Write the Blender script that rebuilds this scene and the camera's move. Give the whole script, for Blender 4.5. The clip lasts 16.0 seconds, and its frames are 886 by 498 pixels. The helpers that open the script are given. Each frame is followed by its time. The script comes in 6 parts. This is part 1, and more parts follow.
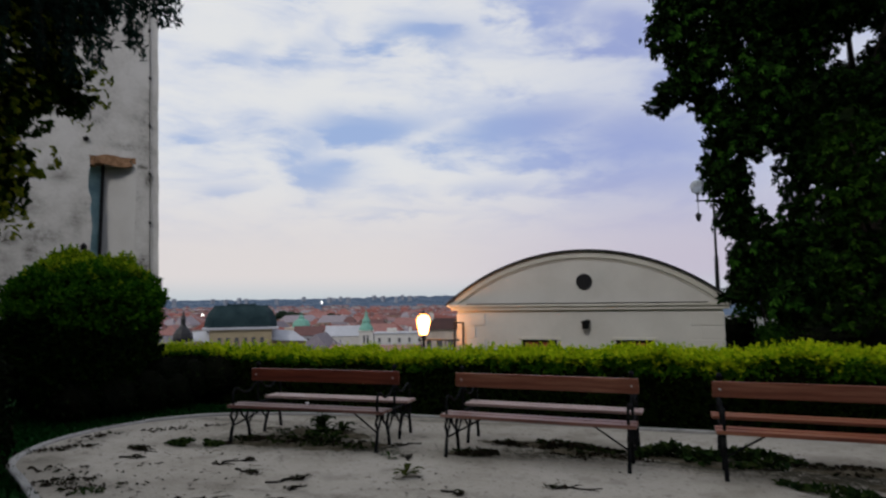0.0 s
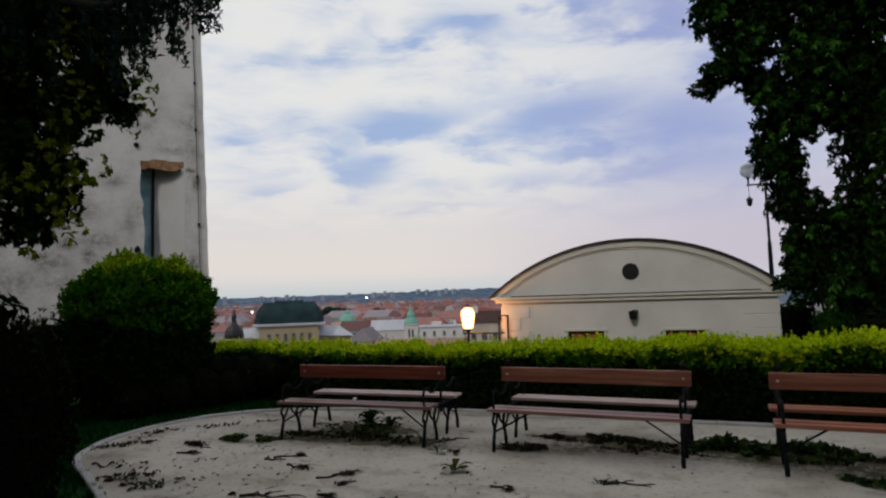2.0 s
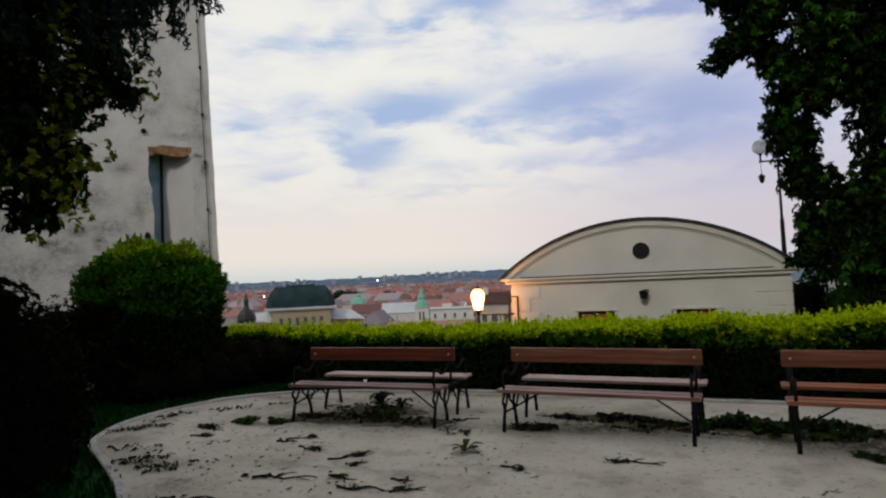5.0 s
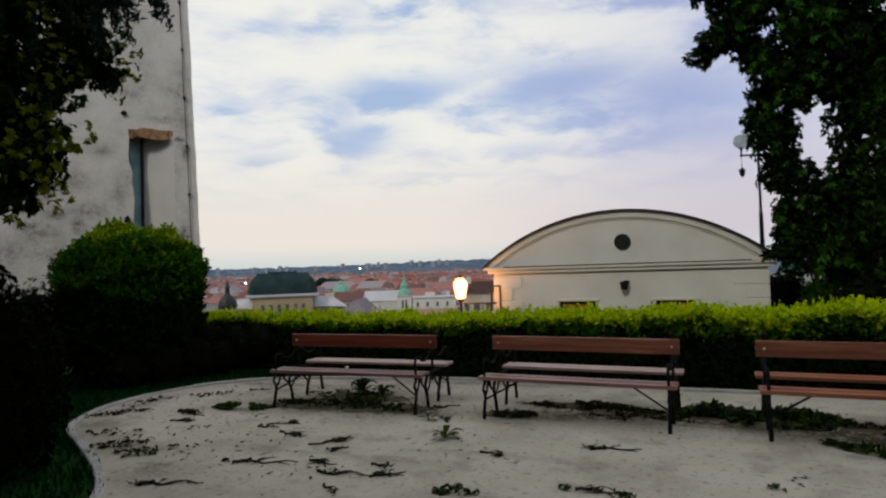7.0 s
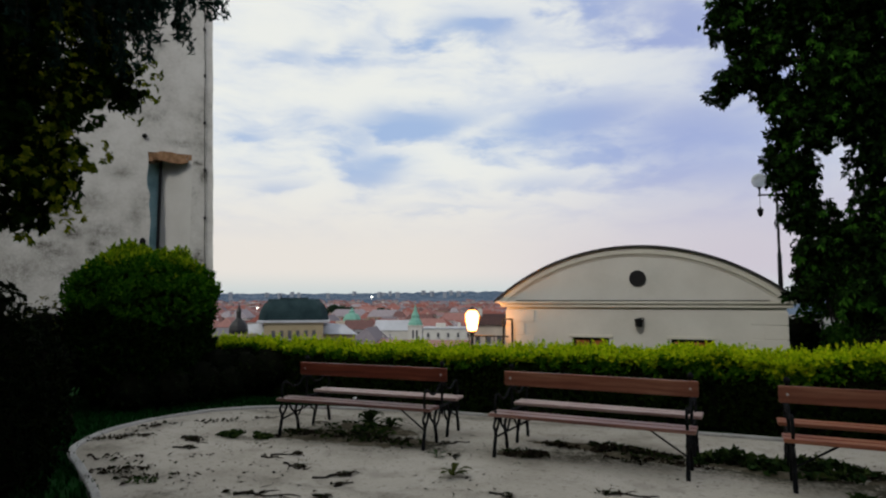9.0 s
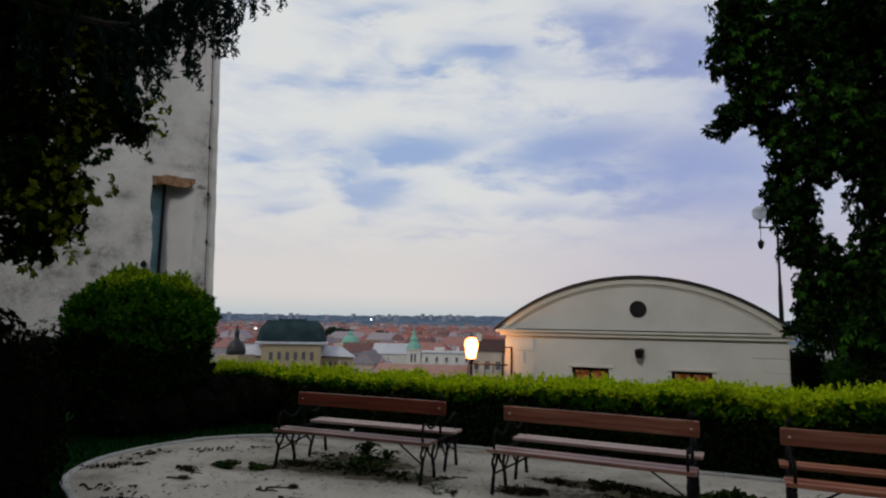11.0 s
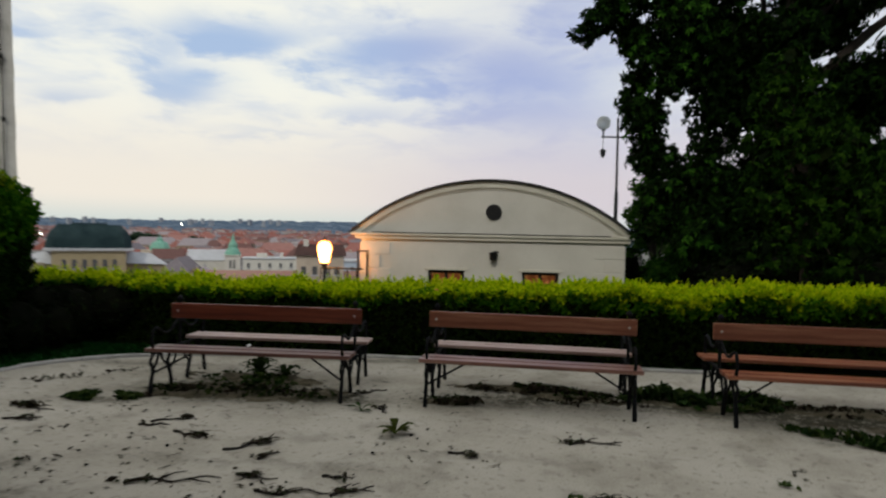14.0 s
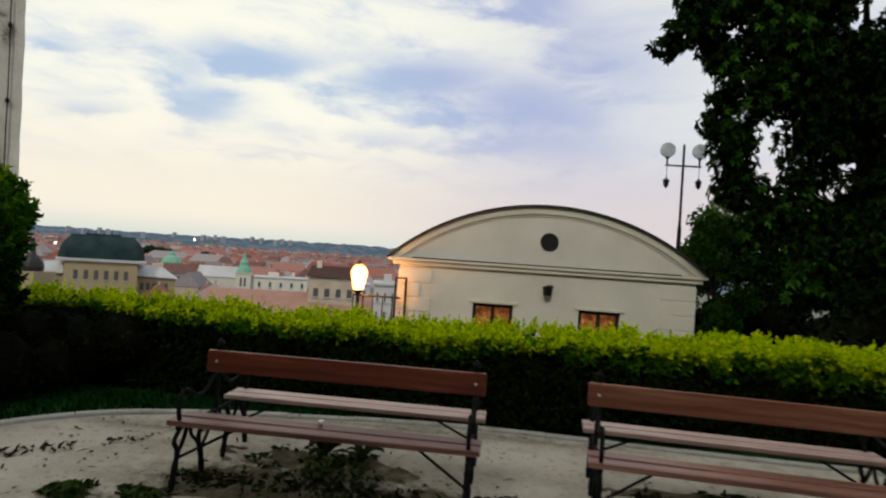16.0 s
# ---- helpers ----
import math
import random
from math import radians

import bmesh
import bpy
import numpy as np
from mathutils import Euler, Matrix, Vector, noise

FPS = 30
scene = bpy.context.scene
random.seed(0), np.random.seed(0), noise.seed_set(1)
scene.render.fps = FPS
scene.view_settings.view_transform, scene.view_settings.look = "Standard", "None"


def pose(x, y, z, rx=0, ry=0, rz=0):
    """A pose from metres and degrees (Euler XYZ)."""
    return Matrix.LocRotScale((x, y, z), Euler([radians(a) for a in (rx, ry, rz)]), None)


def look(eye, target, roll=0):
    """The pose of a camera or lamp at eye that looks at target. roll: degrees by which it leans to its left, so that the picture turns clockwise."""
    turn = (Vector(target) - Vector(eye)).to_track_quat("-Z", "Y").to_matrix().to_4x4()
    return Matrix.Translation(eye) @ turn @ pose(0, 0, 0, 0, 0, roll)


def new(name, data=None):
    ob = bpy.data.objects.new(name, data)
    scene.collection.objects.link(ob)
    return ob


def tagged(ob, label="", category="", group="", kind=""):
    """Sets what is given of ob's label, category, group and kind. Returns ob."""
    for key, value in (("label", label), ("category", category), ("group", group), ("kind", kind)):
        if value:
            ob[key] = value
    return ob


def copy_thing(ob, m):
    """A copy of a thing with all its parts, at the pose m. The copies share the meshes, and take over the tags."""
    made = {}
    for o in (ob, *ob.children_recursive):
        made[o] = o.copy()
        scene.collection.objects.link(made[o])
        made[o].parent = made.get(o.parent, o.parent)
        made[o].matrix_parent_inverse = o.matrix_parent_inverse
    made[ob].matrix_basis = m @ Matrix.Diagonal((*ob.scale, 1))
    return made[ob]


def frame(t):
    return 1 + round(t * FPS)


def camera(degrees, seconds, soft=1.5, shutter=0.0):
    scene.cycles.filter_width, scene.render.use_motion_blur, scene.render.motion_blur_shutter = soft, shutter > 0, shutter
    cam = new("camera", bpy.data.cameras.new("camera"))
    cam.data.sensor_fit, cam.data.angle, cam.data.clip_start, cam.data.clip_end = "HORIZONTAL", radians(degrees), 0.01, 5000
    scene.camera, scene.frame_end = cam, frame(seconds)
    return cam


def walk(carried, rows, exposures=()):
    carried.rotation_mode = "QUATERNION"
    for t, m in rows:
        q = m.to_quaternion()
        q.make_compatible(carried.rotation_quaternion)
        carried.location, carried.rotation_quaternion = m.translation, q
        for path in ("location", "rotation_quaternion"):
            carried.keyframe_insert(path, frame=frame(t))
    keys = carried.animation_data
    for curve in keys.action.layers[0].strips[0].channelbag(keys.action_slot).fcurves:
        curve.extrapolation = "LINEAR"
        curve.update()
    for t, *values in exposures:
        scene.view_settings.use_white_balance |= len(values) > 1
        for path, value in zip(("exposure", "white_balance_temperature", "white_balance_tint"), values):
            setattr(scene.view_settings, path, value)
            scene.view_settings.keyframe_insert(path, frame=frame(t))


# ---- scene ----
cam = camera(71.9, 16.0, soft=2.2, shutter=0.75)
PATH = [
    (0, (0.206, 0.009, 1.651), (-0.335, 1.926, 1.83), -0.6),
    (0.5, (0.206, -0.005, 1.676), (-0.398, 1.89, 1.882), -1.1),
    (1, (0.211, 0.001, 1.672), (-0.44, 1.883, 1.862), -1.3),
    (1.5, (0.202, 0.022, 1.667), (-0.472, 1.896, 1.849), -1.5),
    (2, (0.196, 0.043, 1.671), (-0.478, 1.919, 1.83), -1.8),
    (2.5, (0.2, 0.054, 1.667), (-0.501, 1.922, 1.817), -2.3),
    (3, (0.199, 0.059, 1.669), (-0.5, 1.928, 1.798), -2.5),
    (5.5, (0.202, 0.084, 1.655), (-0.506, 1.952, 1.743), -2.6),
    (6, (0.203, 0.081, 1.648), (-0.472, 1.962, 1.714), -2.6),
    (6.5, (0.21, 0.077, 1.652), (-0.433, 1.97, 1.714), -2.7),
    (7, (0.214, 0.059, 1.652), (-0.444, 1.946, 1.716), -1.8),
    (7.5, (0.182, 0.113, 1.651), (-0.506, 1.99, 1.719), -0.9),
    (8, (0.173, 0.136, 1.653), (-0.55, 1.999, 1.725), -1.0),
    (8.5, (0.154, 0.191, 1.656), (-0.562, 2.057, 1.728), -0.9),
    (8.6, (0.156, 0.183, 1.657), (-0.565, 2.048, 1.744), -0.7),
    (8.7, (0.159, 0.175, 1.658), (-0.552, 2.040, 1.776), -0.4),
    (8.8, (0.162, 0.165, 1.659), (-0.527, 2.032, 1.808), -0.1),
    (8.9, (0.164, 0.156, 1.659), (-0.525, 2.024, 1.824), 0.0),
    (9, (0.165, 0.153, 1.659), (-0.529, 2.022, 1.824), 0.0),
    (9.2, (0.164, 0.123, 1.674), (-0.526, 1.987, 1.898), -0.0),
    (11.5, (0.153, 0.134, 1.761), (-0.527, 1.999, 2.0), 1.6),
    (12, (0.095, 0.031, 1.734), (-0.332, 1.978, 1.897), 3.0),
    (12.5, (-0.132, 0.025, 1.716), (-0.44, 2.0, 1.789), 0.2),
    (13, (-0.368, 0.137, 1.667), (-0.624, 2.12, 1.727), 2.3),
    (13.5, (-0.748, 0.473, 1.664), (-1.158, 2.429, 1.725), 1.8),
    (14, (-1.109, 0.822, 1.653), (-1.241, 2.817, 1.599), 1.2),
    (14.5, (-1.341, 1.243, 1.662), (-1.443, 3.241, 1.671), 3.0),
    (15, (-1.71, 1.673, 1.641), (-1.77, 3.672, 1.678), 5.1),
    (15.5, (-1.987, 2.169, 1.595), (-1.999, 4.169, 1.593), 4.3),
    (15.9, (-2.310, 2.665, 1.624), (-2.476, 4.657, 1.658), 3.9),
    (16, (-2.358, 2.741, 1.625), (-2.526, 4.733, 1.659), 3.9),
]

walk(cam, [(t, look(eye, target, roll)) for t, eye, target, roll in PATH],
     exposures=[(0.0, -0.20, 6150, 11), (2.5, -0.14, 6420, 9), (5.5, -0.02, 6600, 8), (8.5, -0.01, 6560, 6), (9.0, -0.05, 6400, 6), (11.5, -0.30, 6250, 9), (12.0, -0.24, 6600, 8), (12.5, -0.10, 6650, 7), (14.0, 0.06, 6730, 4), (16.0, 0.15, 7050, 3)])

# ---- world and light ----
SUN_EL, SUN_AZ = radians(40), radians(-172)
world = bpy.data.worlds.new("evening_sky")
scene.world = world
world.use_nodes = True
WT = world.node_tree
WT.nodes.clear()


def wnode(kind, **sets):
    n = WT.nodes.new(kind)
    for key, value in sets.items():
        n.inputs[key].default_value = value
    return n


def wmath(op, a, b=None):
    n = WT.nodes.new("ShaderNodeMath")
    n.operation = op
    for i, v in enumerate((a, b)):
        if v is None:
            continue
        if isinstance(v, (int, float)):
            n.inputs[i].default_value = v
        else:
            WT.links.new(v, n.inputs[i])
    return n.outputs[0]


def wmix(fac, a, b):
    n = WT.nodes.new("ShaderNodeMix")
    n.data_type = "RGBA"
    if isinstance(fac, (int, float)):
        n.inputs[0].default_value = fac
    else:
        WT.links.new(fac, n.inputs[0])
    for i, v in ((6, a), (7, b)):
        if isinstance(v, tuple):
            n.inputs[i].default_value = (*v, 1)
        else:
            WT.links.new(v, n.inputs[i])
    return n.outputs[2]


def wramp(fac, lo, hi):
    n = WT.nodes.new("ShaderNodeMapRange")
    n.interpolation_type = "SMOOTHSTEP"
    WT.links.new(fac, n.inputs[0])
    n.inputs[1].default_value, n.inputs[2].default_value = lo, hi
    return n.outputs[0]


sky = WT.nodes.new("ShaderNodeTexSky")
sky.sky_type = "NISHITA"
sky.sun_disc = False
sky.sun_elevation, sky.sun_rotation = SUN_EL, SUN_AZ
skyscale = WT.nodes.new("ShaderNodeVectorMath")
skyscale.operation = "SCALE"
skyscale.inputs["Scale"].default_value = 0.10
WT.links.new(sky.outputs[0], skyscale.inputs[0])

geo = WT.nodes.new("ShaderNodeTexCoord")
sep = WT.nodes.new("ShaderNodeSeparateXYZ")
WT.links.new(geo.outputs["Generated"], sep.inputs[0])
dx, dy, dz = sep.outputs
# cloud banks drawn out level along the horizon
flat = WT.nodes.new("ShaderNodeVectorMath")
flat.operation = "MULTIPLY"
flat.inputs[1].default_value = (1.0, 1.0, 3.0)
WT.links.new(geo.outputs["Generated"], flat.inputs[0])
big = wnode("ShaderNodeTexNoise", Scale=3.2, Detail=6.0, Roughness=0.58, Distortion=0.3)
WT.links.new(flat.outputs[0], big.inputs["Vector"])
fine = wnode("ShaderNodeTexNoise", Scale=8.0, Detail=5.0, Roughness=0.58, Distortion=0.3)
WT.links.new(flat.outputs[0], fine.inputs["Vector"])
# gaps between the clouds, in front of the viewer
fy = wmath("MAXIMUM", dy, 0.02)
pu, pv = wmath("DIVIDE", dx, fy), wmath("DIVIDE", dz, fy)
wobble = wmath("MULTIPLY", wmath("SUBTRACT", fine.outputs[0], 0.5), 0.22)
wobble2 = wmath("MULTIPLY", wmath("SUBTRACT", big.outputs[0], 0.5), 0.05)
pu = wmath("ADD", pu, wmath("ADD", wobble, wobble2))
pv = wmath("ADD", pv, wmath("MULTIPLY", wmath("SUBTRACT", wobble, wobble2), 0.38))
gaps = None
for gu, gv, ru, rv, lean, deep in (
        (-0.51, 0.598, 0.07, 0.020, -0.1, 0.6), (-0.325, 0.477, 0.085, 0.030, -0.1, 1.0), (-0.106, 0.504, 0.09, 0.035, -0.25, 0.85),
        (0.026, 0.437, 0.10, 0.045, -0.2, 0.9), (-0.54, 0.48, 0.06, 0.020, -0.1, 0.45), (-0.441, 0.318, 0.15, 0.028, -0.05, 0.9),
        (-0.55, 0.30, 0.06, 0.045, 0.0, 0.6), (-0.518, 0.237, 0.07, 0.034, 0.0, 0.85), (-0.153, 0.287, 0.15, 0.038, 0.10, 1.0),
        (-0.07, 0.23, 0.11, 0.022, 0.0, 0.7), (0.023, 0.25, 0.15, 0.065, 0.0, 0.9), (0.062, 0.19, 0.15, 0.055, 0.0, 0.8),
        (-0.79, 0.332, 0.07, 0.014, -0.07, 0.6), (-0.70, 0.225, 0.06, 0.012, -0.05, 0.5), (-0.37, 0.159, 0.12, 0.010, -0.05, 0.55),
        (-0.20, 0.19, 0.09, 0.016, 0.0, 0.5), (-0.68, 0.49, 0.05, 0.018, -0.1, 0.4), (0.15, 0.33, 0.12, 0.08, 0.0, 0.6), (0.12, 0.12, 0.25, 0.06, 0.0, 0.5)):
    a = wmath("MULTIPLY", wmath("SUBTRACT", pu, gu), 1 / ru)
    b = wmath("MULTIPLY", wmath("SUBTRACT", wmath("SUBTRACT", pv, gv), wmath("MULTIPLY", wmath("SUBTRACT", pu, gu), lean)), 1 / rv)
    r2 = wmath("ADD", wmath("MULTIPLY", a, a), wmath("MULTIPLY", b, b))
    g = wmath("MULTIPLY", wmath("POWER", 2.718, wmath("MULTIPLY", r2, -0.8)), deep * 1.02)
    gaps = g if gaps is None else wmath("MAXIMUM", gaps, g)
thin = wmath("MULTIPLY", wramp(big.outputs[0], 0.50, 0.70), 0.45)
veil = wmath("MULTIPLY", wramp(fine.outputs[0], 0.44, 0.70), 0.30)
gap = wmath("MINIMUM", wmath("ADD", wmath("MAXIMUM", gaps, thin), veil), 1.0)
gap = wmath("MULTIPLY", wramp(gap, 0.02, 1.05), wramp(dz, 0.03, 0.14))
blue = wmix(0.90, skyscale.outputs[0], wmix(wramp(dx, -0.35, 0.05), (0.41, 0.53, 0.79), (0.40, 0.45, 0.73)))
white = wmix(wramp(fine.outputs[0], 0.35, 0.7), (0.88, 0.87, 0.84), (0.76, 0.78, 0.83))
white = wmix(wmath("MULTIPLY", wramp(dx, -0.30, 0.22), 0.80), white, (0.62, 0.65, 0.77))
clouds = wmix(gap, white, blue)
rosy = wmix(wramp(dx, -0.42, 0.12), (0.85, 0.78, 0.73), (0.65, 0.59, 0.67))
low = wmix(wramp(dz, 0.0, 0.05), (0.62, 0.67, 0.68), rosy)
low = wmix(wramp(dz, 0.06, 0.24), low, clouds)
back = WT.nodes.new("ShaderNodeBackground")
WT.links.new(low, back.inputs[0])
back.inputs[1].default_value = 1.0
wout = WT.nodes.new("ShaderNodeOutputWorld")
WT.links.new(back.outputs[0], wout.inputs[0])

sun_data = bpy.data.lights.new("sun", "SUN")
sun_data.energy, sun_data.angle, sun_data.color = 1.25, radians(7), (1.0, 0.93, 0.85)
sun_ob = new("sun", sun_data)
sun_ob.matrix_world = pose(0, 0, 40, 50, 0, -8)

# ---- materials ----


def material(name, base, rough=0.7, metal=0.0, spec=0.3):
    m = bpy.data.materials.new(name)
    m.use_nodes = True
    p = m.node_tree.nodes["Principled BSDF"]
    p.inputs["Base Color"].default_value = (*base, 1)
    p.inputs["Roughness"].default_value, p.inputs["Metallic"].default_value = rough, metal
    p.inputs["Specular IOR Level"].default_value = spec
    return m


def varied(name, stops, scale=4.0, rough=0.8, bump=0.3, fine_scale=60.0, metal=0.0, stretch=(1, 1, 1), spec=0.3, mixing=0.5, grain=0.25, depth=0.01):
    """Two scales of noise over a ramp of colours, with relief."""
    m = material(name, stops[0], rough, metal, spec)
    t = m.node_tree
    p = t.nodes["Principled BSDF"]
    co = t.nodes.new("ShaderNodeTexCoord")
    mp = t.nodes.new("ShaderNodeMapping")
    mp.inputs["Scale"].default_value = stretch
    t.links.new(co.outputs["Object"], mp.inputs[0])
    n1, n2 = t.nodes.new("ShaderNodeTexNoise"), t.nodes.new("ShaderNodeTexNoise")
    for n, sc, det in ((n1, scale, 6.0), (n2, fine_scale, 4.0)):
        n.inputs["Scale"].default_value, n.inputs["Detail"].default_value = sc, det
        n.inputs["Roughness"].default_value = 0.62
        t.links.new(mp.outputs[0], n.inputs["Vector"])
    mx = t.nodes.new("ShaderNodeMath")
    mx.operation = "MULTIPLY_ADD"
    t.links.new(n2.outputs[0], mx.inputs[0])
    mx.inputs[1].default_value = grain
    t.links.new(n1.outputs[0], mx.inputs[2])
    ramp = t.nodes.new("ShaderNodeValToRGB")
    lo, hi = 0.5 + grain / 2 - 0.22, 0.5 + grain / 2 + 0.22
    els = ramp.color_ramp.elements
    while len(els) < len(stops):
        els.new(0.5)
    for i, c in enumerate(stops):
        els[i].position = lo + (hi - lo) * i / max(1, len(stops) - 1)
        els[i].color = (*c, 1)
    t.links.new(mx.outputs[0], ramp.inputs[0])
    t.links.new(ramp.outputs[0], p.inputs["Base Color"])
    b = t.nodes.new("ShaderNodeBump")
    b.inputs["Strength"].default_value, b.inputs["Distance"].default_value = bump, depth
    t.links.new(mx.outputs[0], b.inputs["Height"])
    t.links.new(b.outputs[0], p.inputs["Normal"])
    return m


def foliage(name, stops, rough=0.7, see=0.25):
    """Leaves: each one its own shade, some light passing through."""
    m = material(name, stops[0], rough, spec=0.02)
    t = m.node_tree
    p = t.nodes["Principled BSDF"]
    g = t.nodes.new("ShaderNodeNewGeometry")
    ramp = t.nodes.new("ShaderNodeValToRGB")
    els = ramp.color_ramp.elements
    while len(els) < len(stops):
        els.new(0.5)
    for i, c in enumerate(stops):
        els[i].position = i / (len(stops) - 1)
        els[i].color = (*c, 1)
    t.links.new(g.outputs["Random Per Island"], ramp.inputs[0])
    t.links.new(ramp.outputs[0], p.inputs["Base Color"])
    tr = t.nodes.new("ShaderNodeBsdfTranslucent")
    t.links.new(ramp.outputs[0], tr.inputs[0])
    mix = t.nodes.new("ShaderNodeMixShader")
    mix.inputs[0].default_value = see
    out = t.nodes["Material Output"]
    t.links.new(p.outputs[0], mix.inputs[1])
    t.links.new(tr.outputs[0], mix.inputs[2])
    t.links.new(mix.outputs[0], out.inputs[0])
    return m


def glowing(name, colour, power):
    m = material(name, colour)
    p = m.node_tree.nodes["Principled BSDF"]
    p.inputs["Emission Color"].default_value = (*colour, 1)
    p.inputs["Emission Strength"].default_value = power
    return m


M_GRAVEL = varied("pale_gravel", [(0.31, 0.28, 0.222), (0.45, 0.41, 0.338), (0.51, 0.47, 0.395)], 1.1, 0.95, 0.5, 45.0, spec=0.1, grain=0.3)
_t = M_GRAVEL.node_tree
_p = _t.nodes["Principled BSDF"]
_old = _p.inputs["Base Color"].links[0].from_socket
_co = _t.nodes.new("ShaderNodeTexCoord")
_dirt = None
for _sc, _lo, _hi, _amt in ((2.6, 0.54, 0.70, 0.26), (15.0, 0.58, 0.66, 0.38), (70.0, 0.60, 0.70, 0.6)):
    _n = _t.nodes.new("ShaderNodeTexNoise")
    _n.inputs["Scale"].default_value, _n.inputs["Detail"].default_value = _sc, 5.0
    _t.links.new(_co.outputs["Object"], _n.inputs["Vector"])
    _r = _t.nodes.new("ShaderNodeMapRange")
    _r.interpolation_type = "SMOOTHSTEP"
    _r.inputs[1].default_value, _r.inputs[2].default_value, _r.inputs[4].default_value = _lo, _hi, _amt
    _t.links.new(_n.outputs[0], _r.inputs[0])
    _m = _t.nodes.new("ShaderNodeMix")
    _m.data_type = "RGBA"
    _m.inputs[7].default_value = (0.09, 0.075, 0.055, 1)
    _t.links.new(_r.outputs[0], _m.inputs[0])
    _t.links.new(_old, _m.inputs[6])
    _old = _m.outputs[2]
_t.links.new(_old, _p.inputs["Base Color"])
M_SOIL = varied("soil_and_shade", [(0.035, 0.030, 0.016), (0.085, 0.072, 0.045), (0.19, 0.165, 0.12)], 5.0, 0.95, 0.6, 60.0, spec=0.1)
M_LAWN = varied("lawn", [(0.004, 0.026, 0.004), (0.008, 0.044, 0.007), (0.014, 0.055, 0.010)], 2.0, 0.95, 0.6, 40.0, spec=0.1)
M_KERB = varied("kerb_concrete", [(0.26, 0.25, 0.23), (0.40, 0.39, 0.36), (0.46, 0.45, 0.42)], 3.0, 0.9, 0.3, 50.0)
M_WOOD = varied("red_brown_paint", [(0.055, 0.010, 0.005), (0.14, 0.027, 0.012), (0.25, 0.066, 0.030)], 2.2, 0.38, 0.2, 30.0, stretch=(0.5, 9, 9), spec=0.5)
M_WOOD_WORN = varied("worn_seat_paint", [(0.10, 0.030, 0.020), (0.23, 0.095, 0.065), (0.42, 0.25, 0.19)], 2.2, 0.36, 0.10, 30.0, stretch=(0.5, 9, 9), spec=0.75)
M_WOOD_DIM = varied("dull_seat_paint", [(0.06, 0.018, 0.012), (0.14, 0.055, 0.04), (0.27, 0.15, 0.115)], 2.2, 0.42, 0.10, 30.0, stretch=(0.5, 9, 9), spec=0.5)
# faded paint made paler still, sky light put into its colour
M_WOOD_SKYLIT = varied("faded_skylit_paint", [(0.24, 0.11, 0.085), (0.46, 0.31, 0.27), (0.66, 0.55, 0.50)], 2.2, 0.38, 0.10, 30.0, stretch=(0.5, 9, 9), spec=0.75)
M_WOOD_LIGHT = varied("faded_red_paint", [(0.12, 0.032, 0.014), (0.23, 0.074, 0.037), (0.38, 0.18, 0.105)], 2.2, 0.38, 0.2, 30.0, stretch=(0.5, 9, 9), spec=0.55)
M_WOOD_ORANGE = varied("orange_seat_paint", [(0.13, 0.03, 0.014), (0.29, 0.085, 0.036), (0.46, 0.22, 0.12)], 2.2, 0.40, 0.15, 30.0, stretch=(0.5, 9, 9), spec=0.6)
M_IRON = varied("dark_iron", [(0.003, 0.0035, 0.004), (0.007, 0.008, 0.009), (0.014, 0.012, 0.010)], 8.0, 0.7, 0.2, 80.0, spec=0.10)
M_BOLT = material("steel_bolt", (0.6, 0.6, 0.58), 0.35, 0.9)
M_PLASTER = varied("old_plaster", [(0.26, 0.255, 0.235), (0.47, 0.455, 0.425), (0.56, 0.545, 0.515), (0.60, 0.585, 0.555)], 1.3, 0.92, 0.35, 16.0, spec=0.1, grain=0.3, depth=0.02)
